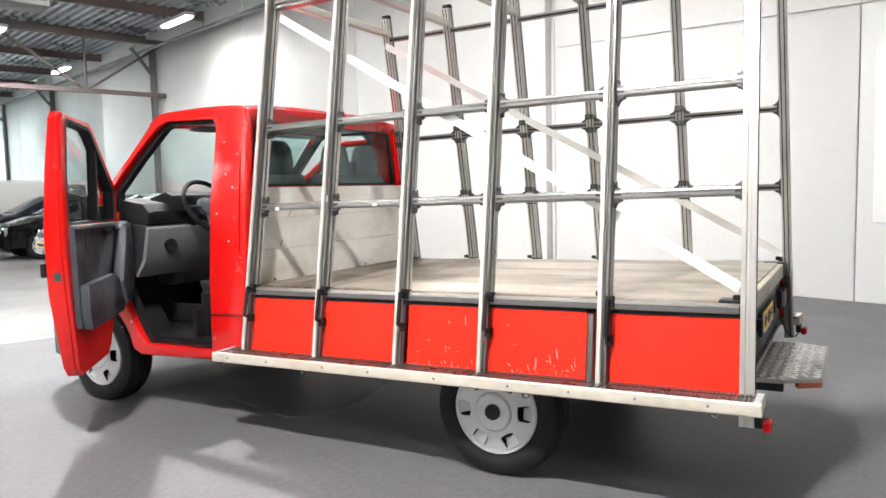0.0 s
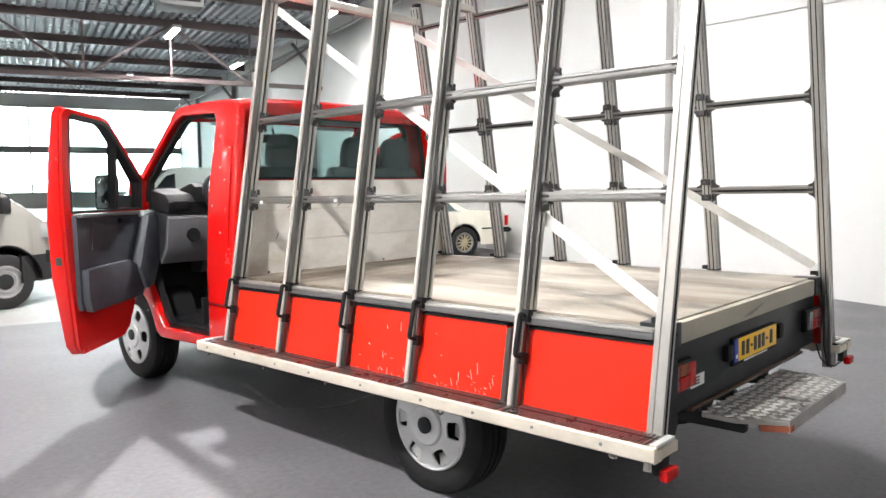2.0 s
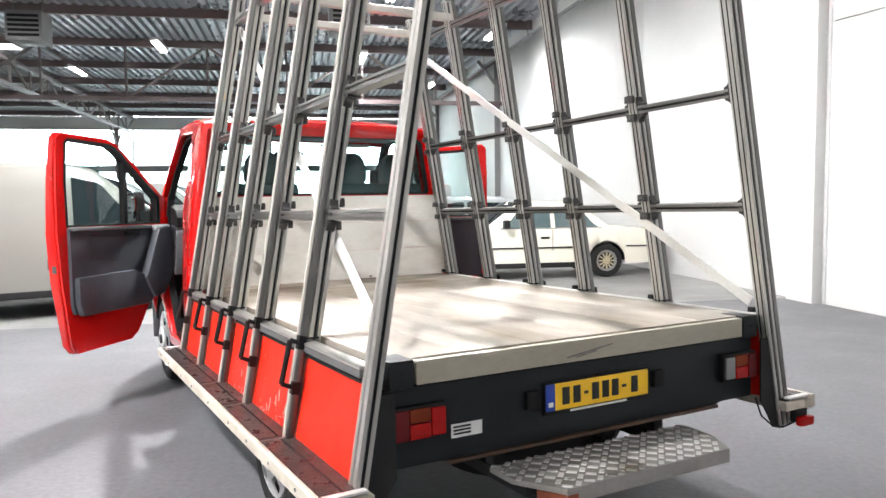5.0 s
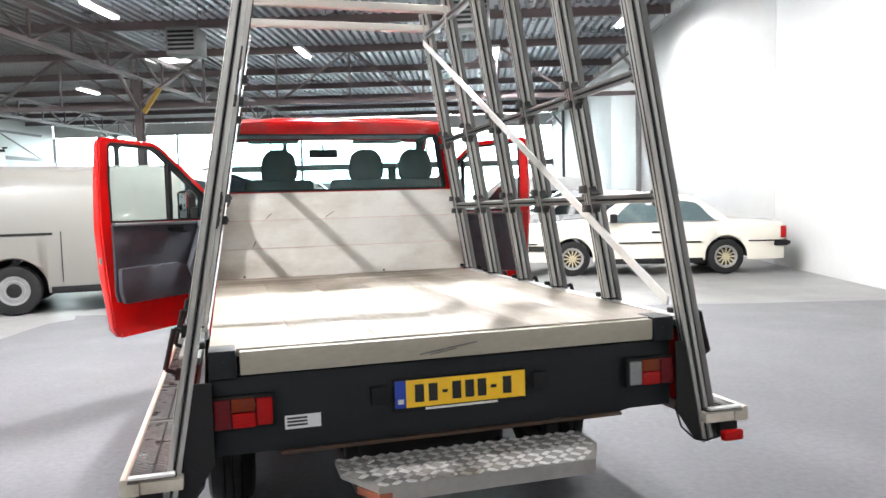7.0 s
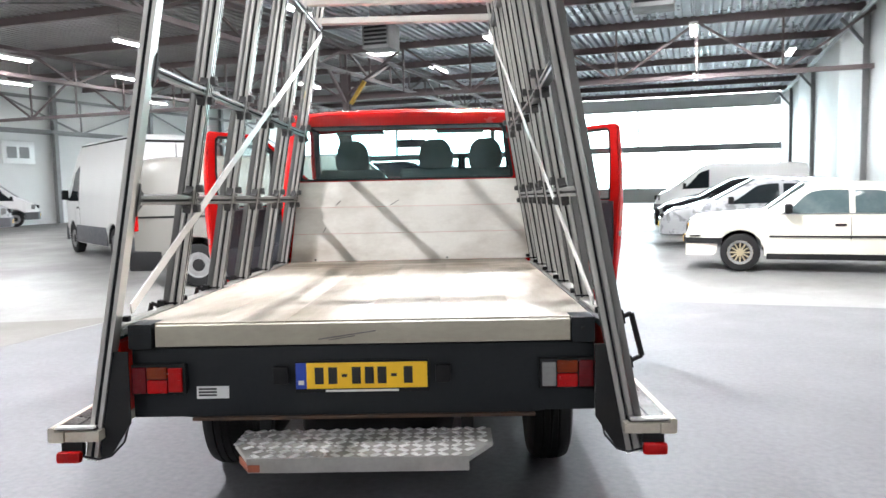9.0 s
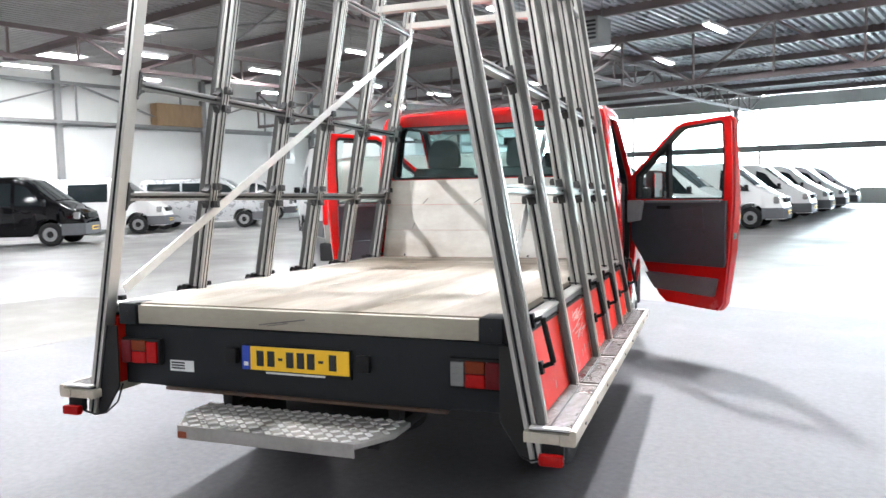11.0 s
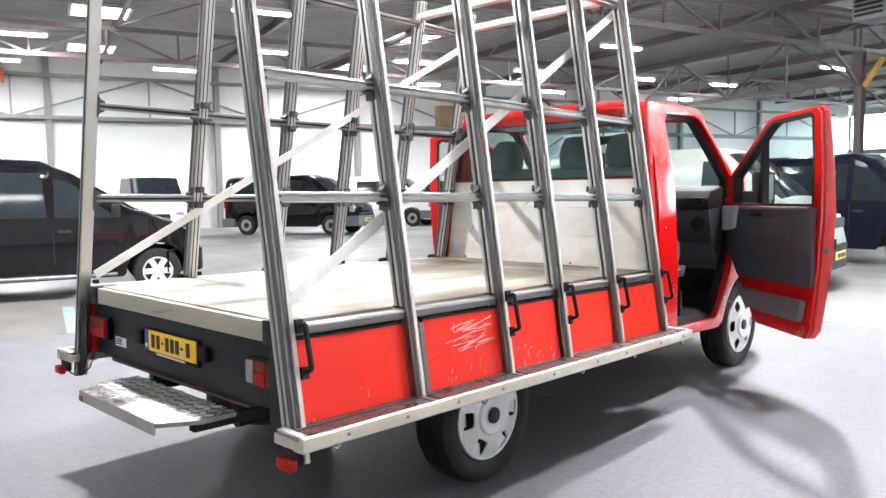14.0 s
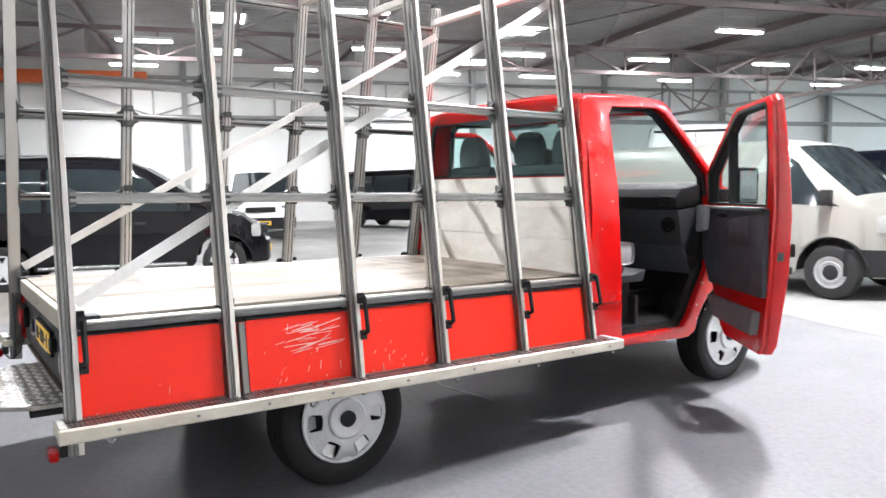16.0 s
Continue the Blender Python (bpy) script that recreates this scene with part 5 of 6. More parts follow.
bm = lathe([(-0.05, 0.055), (-0.03, 0.075), (0.0, 0.07), (0.012, 0.03)], 20, "z")
for a in (0, 180, 250, 290):
    bar((0, 0, -0.02), (0.195 * math.cos(radians(a)), 0.195 * math.sin(radians(a)), 0), rect(0.03, 0.016, 0.004), (0, 0, 1), bm=bm)
part("wheel_hub", bm, TRIM, wheel_s)
part("column", rod((0, 0, -0.04), (0, 0, -0.30), 0.045, 12), BLACK, wheel_s)


def seat(x, w, pads):
    st = new("seat")
    st.parent = truck
    part("cushion", prism([(2.98, 0.93), (3.0, 1.06), (3.20, 1.06), (3.34, 1.08), (3.37, 1.03), (3.35, 0.93)], x - w / 2, x + w / 2, "x", 0.03), CLOTH, st, "dark grey cloth seat cushion")
    part("seat_shell", prism([(2.98, 0.88), (3.50, 0.88), (3.53, 0.96), (3.40, 0.93), (2.98, 0.94)], x - w / 2 - 0.03, x + w / 2 + 0.03, "x", 0.01), TRIM_MID, st)
    part("backrest", prism([(2.97, 1.04), (3.12, 1.06), (3.10, 1.40), (3.055, 1.66), (3.00, 1.675), (2.96, 1.60)], x - w / 2, x + w / 2, "x", 0.035), CLOTH, st, "dark cloth backrest")
    part("side_bolster", box(x - w / 2 - 0.035 if x < 0 else x + w / 2 - 0.01, x - w / 2 + 0.01 if x < 0 else x + w / 2 + 0.035, 3.02, 3.40, 1.00, 1.15, 0.05), TRIM_LIGHT, st, "pale grey seat side cover")
    for cx in pads:
        part("headrest", prism([(cx - 0.128, 1.685), (cx - 0.132, 1.75), (cx - 0.115, 1.83), (cx - 0.085, 1.872), (cx - 0.045, 1.89), (cx + 0.045, 1.89), (cx + 0.085, 1.872), (cx + 0.115, 1.83), (cx + 0.132, 1.75), (cx + 0.128, 1.685), (cx + 0.10, 1.66), (cx - 0.10, 1.66)], 2.985, 3.07, "y", 0.02), CLOTH, st, "dark rounded headrest")
        for d in (-0.05, 0.05):
            part("headrest_rod", rod((cx + d, 3.03, 1.60), (cx + d, 3.03, 1.72), 0.007, 8), CHROME, st)


seat(-0.42, 0.50, (-0.42,))
seat(0.38, 0.86, (0.225, 0.61))
part("seat_belt_reel", box(0.395, 0.455, 2.99, 3.05, 1.62, 1.765, 0.02), BLACK, truck)
mir = new("inside_mirror")
mir.parent = truck
part("mirror_body", box(-0.12, 0.12, 3.72, 3.75, 1.88, 1.95, 0.014), BLACK, mir)
part("stem", rod((0, 3.74, 1.93), (0, 3.76, 2.0), 0.008, 8), BLACK, mir)
for s in (-1, 1):
    part("sun_visor", box(s * 0.42 - 0.2, s * 0.42 + 0.2, 3.50, 3.62, 1.985, 2.005, 0.008), TRIM_LIGHT, truck)

# doors
DOOR = [(0.0, 1.60), (0.005, 1.30), (0.02, 1.02), (0.09, 0.93), (0.19, 0.77), (0.29, 0.60), (0.36, 0.545), (0.83, 0.515), (0.872, 0.57), (0.915, 1.0), (0.94, 1.35), (0.945, 1.7), (0.94, 2.0), (0.905, 2.035), (0.50, 2.015), (0.44, 1.985)]
PANE_HOLE = [(0.055, 1.40), (0.062, 1.60), (0.45, 1.950), (0.51, 1.978), (0.845, 1.998), (0.872, 1.97), (0.875, 1.70), (0.862, 1.39)]


def door(s, angle):
    d = new("cab_door")
    d.parent = truck
    # closed, the door runs back from its hinge; its own y points to the latch
    d.matrix_local = Matrix.Translation((s * 0.955, 4.085, 0)) @ Matrix.Rotation(radians(s * angle), 4, "Z") @ Matrix.Diagonal((1, -1.035, 1, 1))

    def bend(c):
        return Vector((c.x + s * 0.3 * (cab_w(c.z) - 0.965), c.y, c.z))

    def swell(c):
        """The outer skin bows out at the waist and tucks in at sill and roof."""
        out = curve([(0.50, 0.016), (0.80, 0.042), (1.15, 0.054), (1.42, 0.040), (2.04, 0.0)], c.z)
        return bend(Vector((c.x + (s * out if c.x * s > 0 else 0), c.y, c.z)))
    part("door_skin", plate(DOOR, [PANE_HOLE], s * 0.012, -s * 0.035, "x", warp=swell, bevel=0.01), RED, d, "glossy red door skin")
    ring = [(a * 0.975 + 0.012, z if z < 1.2 else 1.2 + (z - 1.2) * 0.985) for a, z in DOOR]
    part("inner_frame", plate(ring, [PANE_HOLE], -s * 0.036, -s * 0.055, "x", warp=bend), RED, d)
    hole2 = [(0.080, 1.41), (0.090, 1.59), (0.462, 1.925), (0.517, 1.958), (0.835, 1.978), (0.856, 1.955), (0.86, 1.70), (0.848, 1.405)]
    part("window_rubber", plate(PANE_HOLE, [hole2], s * 0.008, -s * 0.058, "x", warp=bend), BLACK, d)
    gl = part("door_glass", plate(hole2, [], -s * 0.012, -s * 0.016, "x", warp=bend), PANE, d)
    gl.visible_shadow = False
    part("quarter_bar", plate([(0.350, 1.40), (0.376, 1.40), (0.385, 1.855), (0.359, 1.835)], [], s * 0.004, -s * 0.05, "x", warp=bend), BLACK, d)
    trim = [(0.03, 1.38), (0.04, 1.05), (0.10, 0.97), (0.19, 0.845), (0.24, 0.80), (0.84, 0.79), (0.855, 0.85), (0.86, 1.38)] if s < 0 else [(0.03, 1.38), (0.04, 1.05), (0.10, 0.97), (0.16, 0.87), (0.875, 0.86), (0.885, 0.9), (0.89, 1.38)]
    part("door_trim", plate(trim, [], -s * 0.056, -s * 0.085, "x", warp=bend), TRIM, d, "dark grey moulded door trim")
    if s < 0:
        part("door_pocket", prism([(0.14, 0.92), (0.24, 0.80), (0.82, 0.775), (0.845, 0.86), (0.845, 1.045), (0.38, 1.065), (0.30, 1.03)], -s * 0.085, -s * 0.140, "x", 0.018), TRIM, d, "grey moulded door pocket")
        part("armrest", prism([(0.02, 1.20), (0.03, 1.02), (0.12, 0.86), (0.22, 0.84), (0.30, 1.00), (0.25, 1.12), (0.16, 1.36), (0.04, 1.38)], -s * 0.085, -s * 0.165, "x", 0.025), TRIM, d)
        part("trim_ledge", prism([(0.18, 1.365), (0.85, 1.365), (0.855, 1.39), (0.18, 1.39)], -s * 0.06, -s * 0.115, "x", 0.008), TRIM_PANEL, d)
    else:
        part("door_pocket", prism([(0.18, 0.79), (0.28, 0.655), (0.80, 0.625), (0.83, 0.77)], -s * 0.056, -s * 0.11, "x", 0.012), TRIM_PANEL, d)
        part("trim_ledge", prism([(0.18, 1.365), (0.85, 1.365), (0.855, 1.388), (0.18, 1.388)], -s * 0.06, -s * 0.105, "x", 0.008), TRIM_PANEL, d)
    part("pull_recess", prism([(0.42, 1.30), (0.70, 1.33), (0.72, 1.16), (0.48, 1.14)], -s * 0.084, -s * 0.092, "x", 0.003), TRIM, d)
    part("inner_handle", box(-s * 0.10 - 0.012, -s * 0.10 + 0.012, 0.30, 0.42, 1.315, 1.345, 0.006), BLACK, d)
    part("corner_cap", prism([(0.02, 1.39), (0.02, 1.20), (0.14, 1.22), (0.17, 1.39)], -s * 0.085, -s * 0.13, "x", 0.015), TRIM_LIGHT, d)
    part("outer_handle", box(s * 0.088 - 0.014, s * 0.088 + 0.014, 0.74, 0.90, 1.10, 1.18, 0.01), BLACK, d)
    part("latch", box(-0.02, 0.02, 0.915, 0.925, 1.08, 1.13, 0.003), BRACKET, d)
    for z in (0.98, 1.42):
        part("hinge", box(-s * 0.05 - 0.02, -s * 0.05 + 0.02, -0.05, 0.02, z - 0.03, z + 0.03, 0.006), RED, d)
    mirror = new("door_mirror")
    mirror.parent = d
    part("mirror_shell", box(s * 0.20 - 0.08, s * 0.20 + 0.08, 0.02, 0.10, 1.39, 1.65, 0.03), BLACK, mirror)
    part("mirror_face", box(s * 0.20 - 0.064, s * 0.20 + 0.064, 0.10, 0.104, 1.41, 1.63, 0.01), MIRROR, mirror)
    part("mirror_arm", box(min(0, s * 0.12), max(0, s * 0.12), 0.04, 0.09, 1.41, 1.50, 0.015), BLACK, mirror)
    return d


door(-1, 54)
door(1, 58)
for s in (-1, 1):
    part("side_repeater", box(s * 0.965 - 0.008, s * 0.965 + 0.008, 4.45, 4.52, 1.0, 1.03, 0.004), LAMP_AMBER, truck)
# tape scraps on the rack, and pale specks painted as glints on the cab sides
inv = TRUCK.inverted()
for place, long, wide_, mat in (((-0.8865, 2.285, 1.438), 0.035, 0.022, TAPE), ((-0.8665, 1.962, 1.4001), 0.018, 0.030, TAPE), ((-0.8665, 2.673, 1.3806), 0.018, 0.026, TAPE), ((-0.7270, 2.838, 2.156), 0.045, 0.05, TAPE_YELLOW)):
    c = inv @ Vector(place)
    part("tape_scrap", bar(c + Vector((-0.002, 0, -long / 2)), c + Vector((-0.002 + 0.18 * long, 0, long / 2)), rect(wide_, 0.006), (0, 1, 0)), mat, truck)
for s in (-1, 1):
    for y, z in ((2.90, 1.78), (2.99, 1.66), (2.93, 1.58), (3.06, 1.42), (2.96, 1.25), (3.02, 1.86), (3.92, 0.70), (3.97, 0.85), (4.02, 0.66)):
        x = s * (cab_w(z) + 0.0005)
        part("glint_speck", box(x - 0.0012, x + 0.0012, y - 0.004, y + 0.004, z - 0.005, z + 0.005, 0.001), SCRATCH_GLINT, truck)
# ---- parked vehicles ----
class Shape:
    """A vehicle body by its side outline: x along its length from the tail, z up, y across."""

    def __init__(self, length, width, top, belt, axles, wheel_r, tumble=0.14, nose=0.25, tail=0.08, floor=0.28, arch=0.09):
        self.arch = arch
        self.length, self.width, self.top, self.belt, self.axles, self.wheel_r = length, width, top, belt, axles, wheel_r
        self.tumble, self.nose, self.tail, self.floor = tumble, nose, tail, floor
        self.high = max(z for _, z in top)

    def half(self, x):
        w = self.width / 2
        d = self.length - x
        if d < 0.9:
            w -= self.nose * (1 - max(0, d) / 0.9) ** 2.2
        if x < 0.4:
            w -= self.tail * (1 - x / 0.4) ** 2
        return w

    def under(self, x):
        z = self.floor
        r = self.wheel_r + self.arch
        for a in self.axles:
            if abs(x - a) < r:
                z = max(z, self.wheel_r + math.sqrt(r * r - (x - a) ** 2))
        return z

    def rows(self, x):
        zt = curve(self.top, x)
        belt = min(self.belt, zt - 0.03)
        lo = self.under(x)
        w = self.half(x)
        drop = (zt - belt) / (self.high - self.belt)
        wt = w - self.tumble * max(0, drop)
        mid = max(lo + 0.02, min(0.62, belt - 0.05))
        return [(w - 0.035, lo), (w, max(mid, lo + 0.01)), (w, max(belt, lo + 0.03)), (w - (w - wt) * 0.55, belt + (zt - belt) * 0.6), (wt, zt - 0.07 * min(1, drop + 0.3)), (wt - 0.09, zt), (wt * 0.5, zt + 0.02), (0, zt + 0.028)]

    def body(self):
        bm = bmesh.new()
        xs = sorted(set([round(self.length * i / 64, 4) for i in range(65)] + [round(a + k * (self.wheel_r + self.arch), 4) for a in self.axles for k in (-1.0, -0.97, -0.87, 0.87, 0.97, 1.0)]))
        rings = []
        for x in xs:
            r = self.rows(x)
            rings.append([bm.verts.new((x, y, z)) for y, z in r] + [bm.verts.new((x, -y, z)) for y, z in reversed(r[:-1])])
        for a, b in zip(rings, rings[1:]):
            for i in range(len(a) - 1):
                bm.faces.new((a[i], b[i], b[i + 1], a[i + 1]))
        bm.faces.new(rings[0])
        bm.faces.new(rings[-1][::-1])
        return bm

    def side(self, x, h, out, s):
        """A point on the flank: h 0 at the belt, 1 at the roof edge."""
        r = self.rows(x)
        (w0, z0), (w1, z1), (w2, z2) = r[2], r[3], r[4]
        if h < 0.6:
            t = h / 0.6
            y, z = w0 + (w1 - w0) * t, z0 + (z1 - z0) * t
        else:
            t = (h - 0.6) / 0.4
            y, z = w1 + (w2 - w1) * t, z1 + (z2 - z1) * t
        return Vector((x, s * (y + out), z + out * 0.2))

    def pane(self, x0, x1, x2, x3, h0, h1, s, out=0.006):
        """A side window: lower edge x0..x1, upper edge x2..x3."""
        bm = bmesh.new()

        def f(a, b):
            h = h0 + (h1 - h0) * b
            lo, hi = x0 + (x2 - x0) * b, x1 + (x3 - x1) * b
            return self.side(lo + (hi - lo) * a, h, out, s)
        return grid(f, 10, 6, (0, -s * 0.012, 0), bm=bm)

    def screen(self, x0, x1, k=0.82, out=0.012):
        def f(a, b):
            x = x0 + (x1 - x0) * a
            zt = curve(self.top, x)
            r = self.rows(x)
            t = 2 * b - 1
            y = t * (r[4][0] - 0.05) * (k + 0.12)
            drop = 0.028 - 0.028 * min(1, abs(t)) ** 2
            return Vector((x + out * 0.5, y, zt + drop + out))
        return grid(f, 10, 10, (-0.006, 0, -0.012))


def car_wheel(parent, x, y, r, s, metal, spokes=5):
    hub = new("wheel")
    hub.parent = parent
    hub.location = (x, y, r)
    w = 0.21
    rr = r * (0.64 if spokes else 0.60)
    prof = [(-w, rr), (-w, r * 0.85), (-w + 0.02, r * 0.97), (-w + 0.05, r), (-0.04, r), (-0.012, r * 0.97), (0.0, r * 0.85), (-0.004, rr), (-0.10, rr * 0.97)]
    part("tyre", lathe([(s * d, q) for d, q in prof], 28, "y"), RUBBER, hub)
    bm = lathe([(-s * 0.10, rr), (-s * 0.006, rr), (-s * 0.012, rr * 0.92), (-s * 0.05, rr * 0.88), (-s * 0.055, 0.02)], 24, "y")
    part("rim_well", bm, CHASSIS, hub)
    bm = lathe([(-s * 0.02, rr), (-s * 0.004, rr * 0.99), (-s * 0.004, rr * 0.90), (-s * 0.03, rr * 0.87)], 24, "y", caps=not spokes)
    if spokes:
        for k in range(spokes):
            a = 2 * math.pi * k / spokes
            bar((0, -s * 0.02, 0), (rr * (0.93 if spokes < 9 else 0.75) * math.cos(a), -s * 0.004, rr * (0.93 if spokes < 9 else 0.75) * math.sin(a)), rect(0.03, r * 0.24 if spokes < 9 else 0.02), (0, 1, 0), bm=bm)
        lathe([(-s * 0.03, r * 0.2), (-s * 0.0, r * 0.19), (s * 0.004, 0.01)], 16, "y", bm=bm)
    else:
        lathe([(-s * 0.045, rr * 0.8), (-s * 0.01, rr * 0.66), (-s * 0.012, rr * 0.56), (-s * 0.03, rr * 0.52), (-s * 0.03, 0.01)], 24, "y", bm=bm)
        part("hub_cap", lathe([(-s * 0.03, rr * 0.50), (-s * 0.014, rr * 0.46), (-s * 0.006, rr * 0.30), (-s * 0.006, 0.01)], 20, "y"), BLACK, hub)
        for k in range(10):
            a = 2 * math.pi * k / 10
            part("vent_hole", rod((rr * 0.74 * math.cos(a), -s * 0.05, rr * 0.74 * math.sin(a)), (rr * 0.74 * math.cos(a), -s * 0.022, rr * 0.74 * math.sin(a)), rr * 0.09, 8), INK, hub)
    part("rim", bm, metal, hub)
    if spokes == 12:
        part("rim_lip", lathe([(-s * 0.03, rr * 0.98), (s * 0.002, rr * 0.98), (s * 0.002, rr * 0.95), (-s * 0.014, rr * 0.80), (-s * 0.03, rr * 0.78)], 28, "y", caps=False), STEEL_WHEEL, hub)
    return hub


def vehicle(name, label, category, shape, paint, at, windows, screen, bumper, wheel_metal, spokes, group="", trim_z=None, lamp_z=0.85, plates=True, rear_lamp=(0.9, 1.2), pane_mat=None, bumper_z=(0.30, 0.62)):
    pane_mat = pane_mat or DARK_GLASS
    v = thing(name, label, category, group, "", at)
    L = shape.length
    part("body", shape.body(), paint, v, smooth=40)
    for s in (-1, 1):
        for win in windows:
            part("side_window", shape.pane(*win, s), pane_mat, v)
        for a in shape.axles:
            car_wheel(v, a, s * (shape.width / 2 - 0.03), shape.wheel_r, s, wheel_metal, spokes)
            part("wheel_arch", grid(lambda p, q, a=a, s=s: Vector((a - (shape.wheel_r + shape.arch) * math.cos(math.pi * p), s * (shape.width / 2 - 0.35 + 0.31 * q), shape.wheel_r + (shape.wheel_r + shape.arch) * math.sin(math.pi * p))), 14, 1, (0, 0, 0.01)), BLACK, v)
        if trim_z:
            part("side_strip", box(shape.axles[0] + 0.42, shape.axles[1] - 0.42, s * (shape.width / 2 + 0.004) - 0.009, s * (shape.width / 2 + 0.004) + 0.009, trim_z - 0.013, trim_z + 0.013, 0.005), BLACK, v)
        hx = L - 0.24
        wl = shape.half(hx)
        part("head_lamp", box(hx - 0.17, hx + 0.13, s * (wl - 0.12) - 0.13, s * (wl - 0.12) + 0.085, lamp_z - 0.11, lamp_z + 0.10, 0.04, m=None), LAMP_CLEAR, v)
        ty = shape.half(0.05)
        part("tail_lamp", box(-0.014, 0.085, s * (ty - 0.07) - 0.085, s * (ty - 0.07) + 0.085, rear_lamp[0], rear_lamp[1], 0.012), LAMP_RED, v)
        mx = windows[-1][1] - 0.12
        mirror = new("wing_mirror")
        mirror.parent = v
        wz = shape.side(mx, 0.0, 0, s)
        part("shell", box(mx - 0.05, mx + 0.06, wz.y + s * 0.09 - 0.075, wz.y + s * 0.09 + 0.075, wz.z + 0.03, wz.z + 0.08 + 0.07 * shape.high, 0.025), BLACK, mirror)
        part("arm", box(mx - 0.02, mx + 0.03, wz.y - 0.03, wz.y + 0.06, wz.z + 0.02, wz.z + 0.08, 0.01), BLACK, mirror)
        # door gaps
        for gx in (windows[-1][0] - 0.03,):
            z1 = shape.side(gx, 0.0, 0, s)
            part("door_gap", box(gx - 0.005, gx + 0.005, z1.y - 0.006, z1.y + 0.003, 0.5, z1.z - 0.01), BLACK, v)
            part("door_handle", box(gx + 0.06, gx + 0.22, z1.y - 0.004 - 0.012, z1.y - 0.004 + 0.022, shape.belt - 0.17, shape.belt - 0.13, 0.008), BLACK, v)
    part("windscreen", shape.screen(*screen), DARK_GLASS, v)
    w = shape.width / 2
    n = 10
    pts = [(L - 0.55, -w - 0.005)] + [(x, -shape.half(x) - 0.012) for x in [L - 0.5 + 0.5 * i / n for i in range(n + 1)]]
    loop = pts + [(L + 0.05, -shape.half(L) * 0.55), (L + 0.05, shape.half(L) * 0.55)] + [(x, -y) for x, y in reversed(pts)] + [(L - 0.55, w - 0.1), (L - 0.2, 0), (L - 0.55, -w + 0.1)]
    part("front_bumper", prism(loop, bumper_z[0], bumper_z[1], "z"), bumper, v)
    if shape.high > 1.6:
        part("rear_bumper", box(-0.07, 0.42, -w - 0.008, w + 0.008, 0.26, 0.56, 0.035), bumper, v)
    else:
        part("rear_bumper", box(-0.045, 0.2, -w + 0.03, w - 0.03, 0.47, 0.55, 0.02), bumper, v)
    part("grille", box(L - 0.10, L + 0.012, -shape.half(L) * 0.62, shape.half(L) * 0.62, lamp_z - 0.08, lamp_z + 0.06, 0.02), BLACK, v)
    if plates:
        part("front_plate", box(L + 0.05, L + 0.062, -0.26, 0.26, 0.42, 0.53, 0.003), YELLOW, v)
        part("plate_bar", box(L + 0.062, L + 0.064, -0.2, 0.22, 0.445, 0.505), INK, v)
    return v


def stand(x, y, heading, shape, corner):
    """The pose at which a chosen wheel stands at (x, y): corner is (axle number, side)."""
    a, s = shape.axles[corner[0]], corner[1] * shape.width / 2
    c, q = math.cos(radians(heading)), math.sin(radians(heading))
    return pose(x - (a * c - s * q), y - (a * q + s * c), 0, 0, 0, heading)


VAN = Shape(4.68, 1.90, [(0, 1.86), (0.06, 1.93), (0.4, 1.965), (3.12, 1.965), (3.42, 1.90), (4.18, 1.25), (4.46, 1.06), (4.62, 0.86), (4.68, 0.60)], 1.12, (0.95, 3.96), 0.33, 0.15, 0.36)
VAN_ROUND = Shape(4.78, 1.90, [(0, 1.84), (0.06, 1.90), (0.4, 1.93), (2.4, 1.95), (2.9, 1.965), (3.25, 1.86), (4.05, 1.24), (4.50, 1.02), (4.72, 0.84), (4.78, 0.6)], 1.10, (0.82, 3.90), 0.33, 0.16, 0.30)
VAN_TALL = Shape(5.6, 2.0, [(0, 2.48), (0.06, 2.55), (0.4, 2.58), (3.7, 2.58), (4.1, 2.35), (4.85, 1.40), (5.35, 1.14), (5.53, 0.95), (5.6, 0.6)], 1.25, (1.15, 4.5), 0.35, 0.14, 0.26)
SEDAN = Shape(4.36, 1.61, [(0, 0.74), (0.05, 0.865), (0.90, 0.925), (1.42, 1.32), (1.70, 1.365), (2.32, 1.38), (2.62, 1.335), (3.16, 0.955), (3.24, 0.935), (4.19, 0.86), (4.30, 0.80), (4.36, 0.60)], 0.885, (0.98, 3.543), 0.30, 0.19, 0.10, 0.09, 0.25, arch=0.05)
HATCH = Shape(4.15, 1.74, [(0, 0.75), (0.08, 1.0), (0.45, 1.38), (0.8, 1.44), (1.9, 1.46), (2.25, 1.42), (3.10, 0.98), (3.85, 0.82), (4.08, 0.70), (4.15, 0.5)], 0.90, (0.75, 3.32), 0.31, 0.20, 0.30, 0.14, arch=0.06)

cab_pane = [(3.14, 4.06, 3.14, 3.52, 0.05, 0.84)]
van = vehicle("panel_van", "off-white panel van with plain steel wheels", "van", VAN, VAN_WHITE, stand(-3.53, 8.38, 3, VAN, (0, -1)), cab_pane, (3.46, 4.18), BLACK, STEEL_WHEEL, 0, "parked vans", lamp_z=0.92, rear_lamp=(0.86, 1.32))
part("rear_pane", box(-0.012, 0.03, -0.72, 0.72, 1.22, 1.68, 0.02), DARK_GLASS, van)
part("rear_gap", box(-0.006, 0.02, -0.006, 0.006, 0.62, 1.2), BLACK, van)
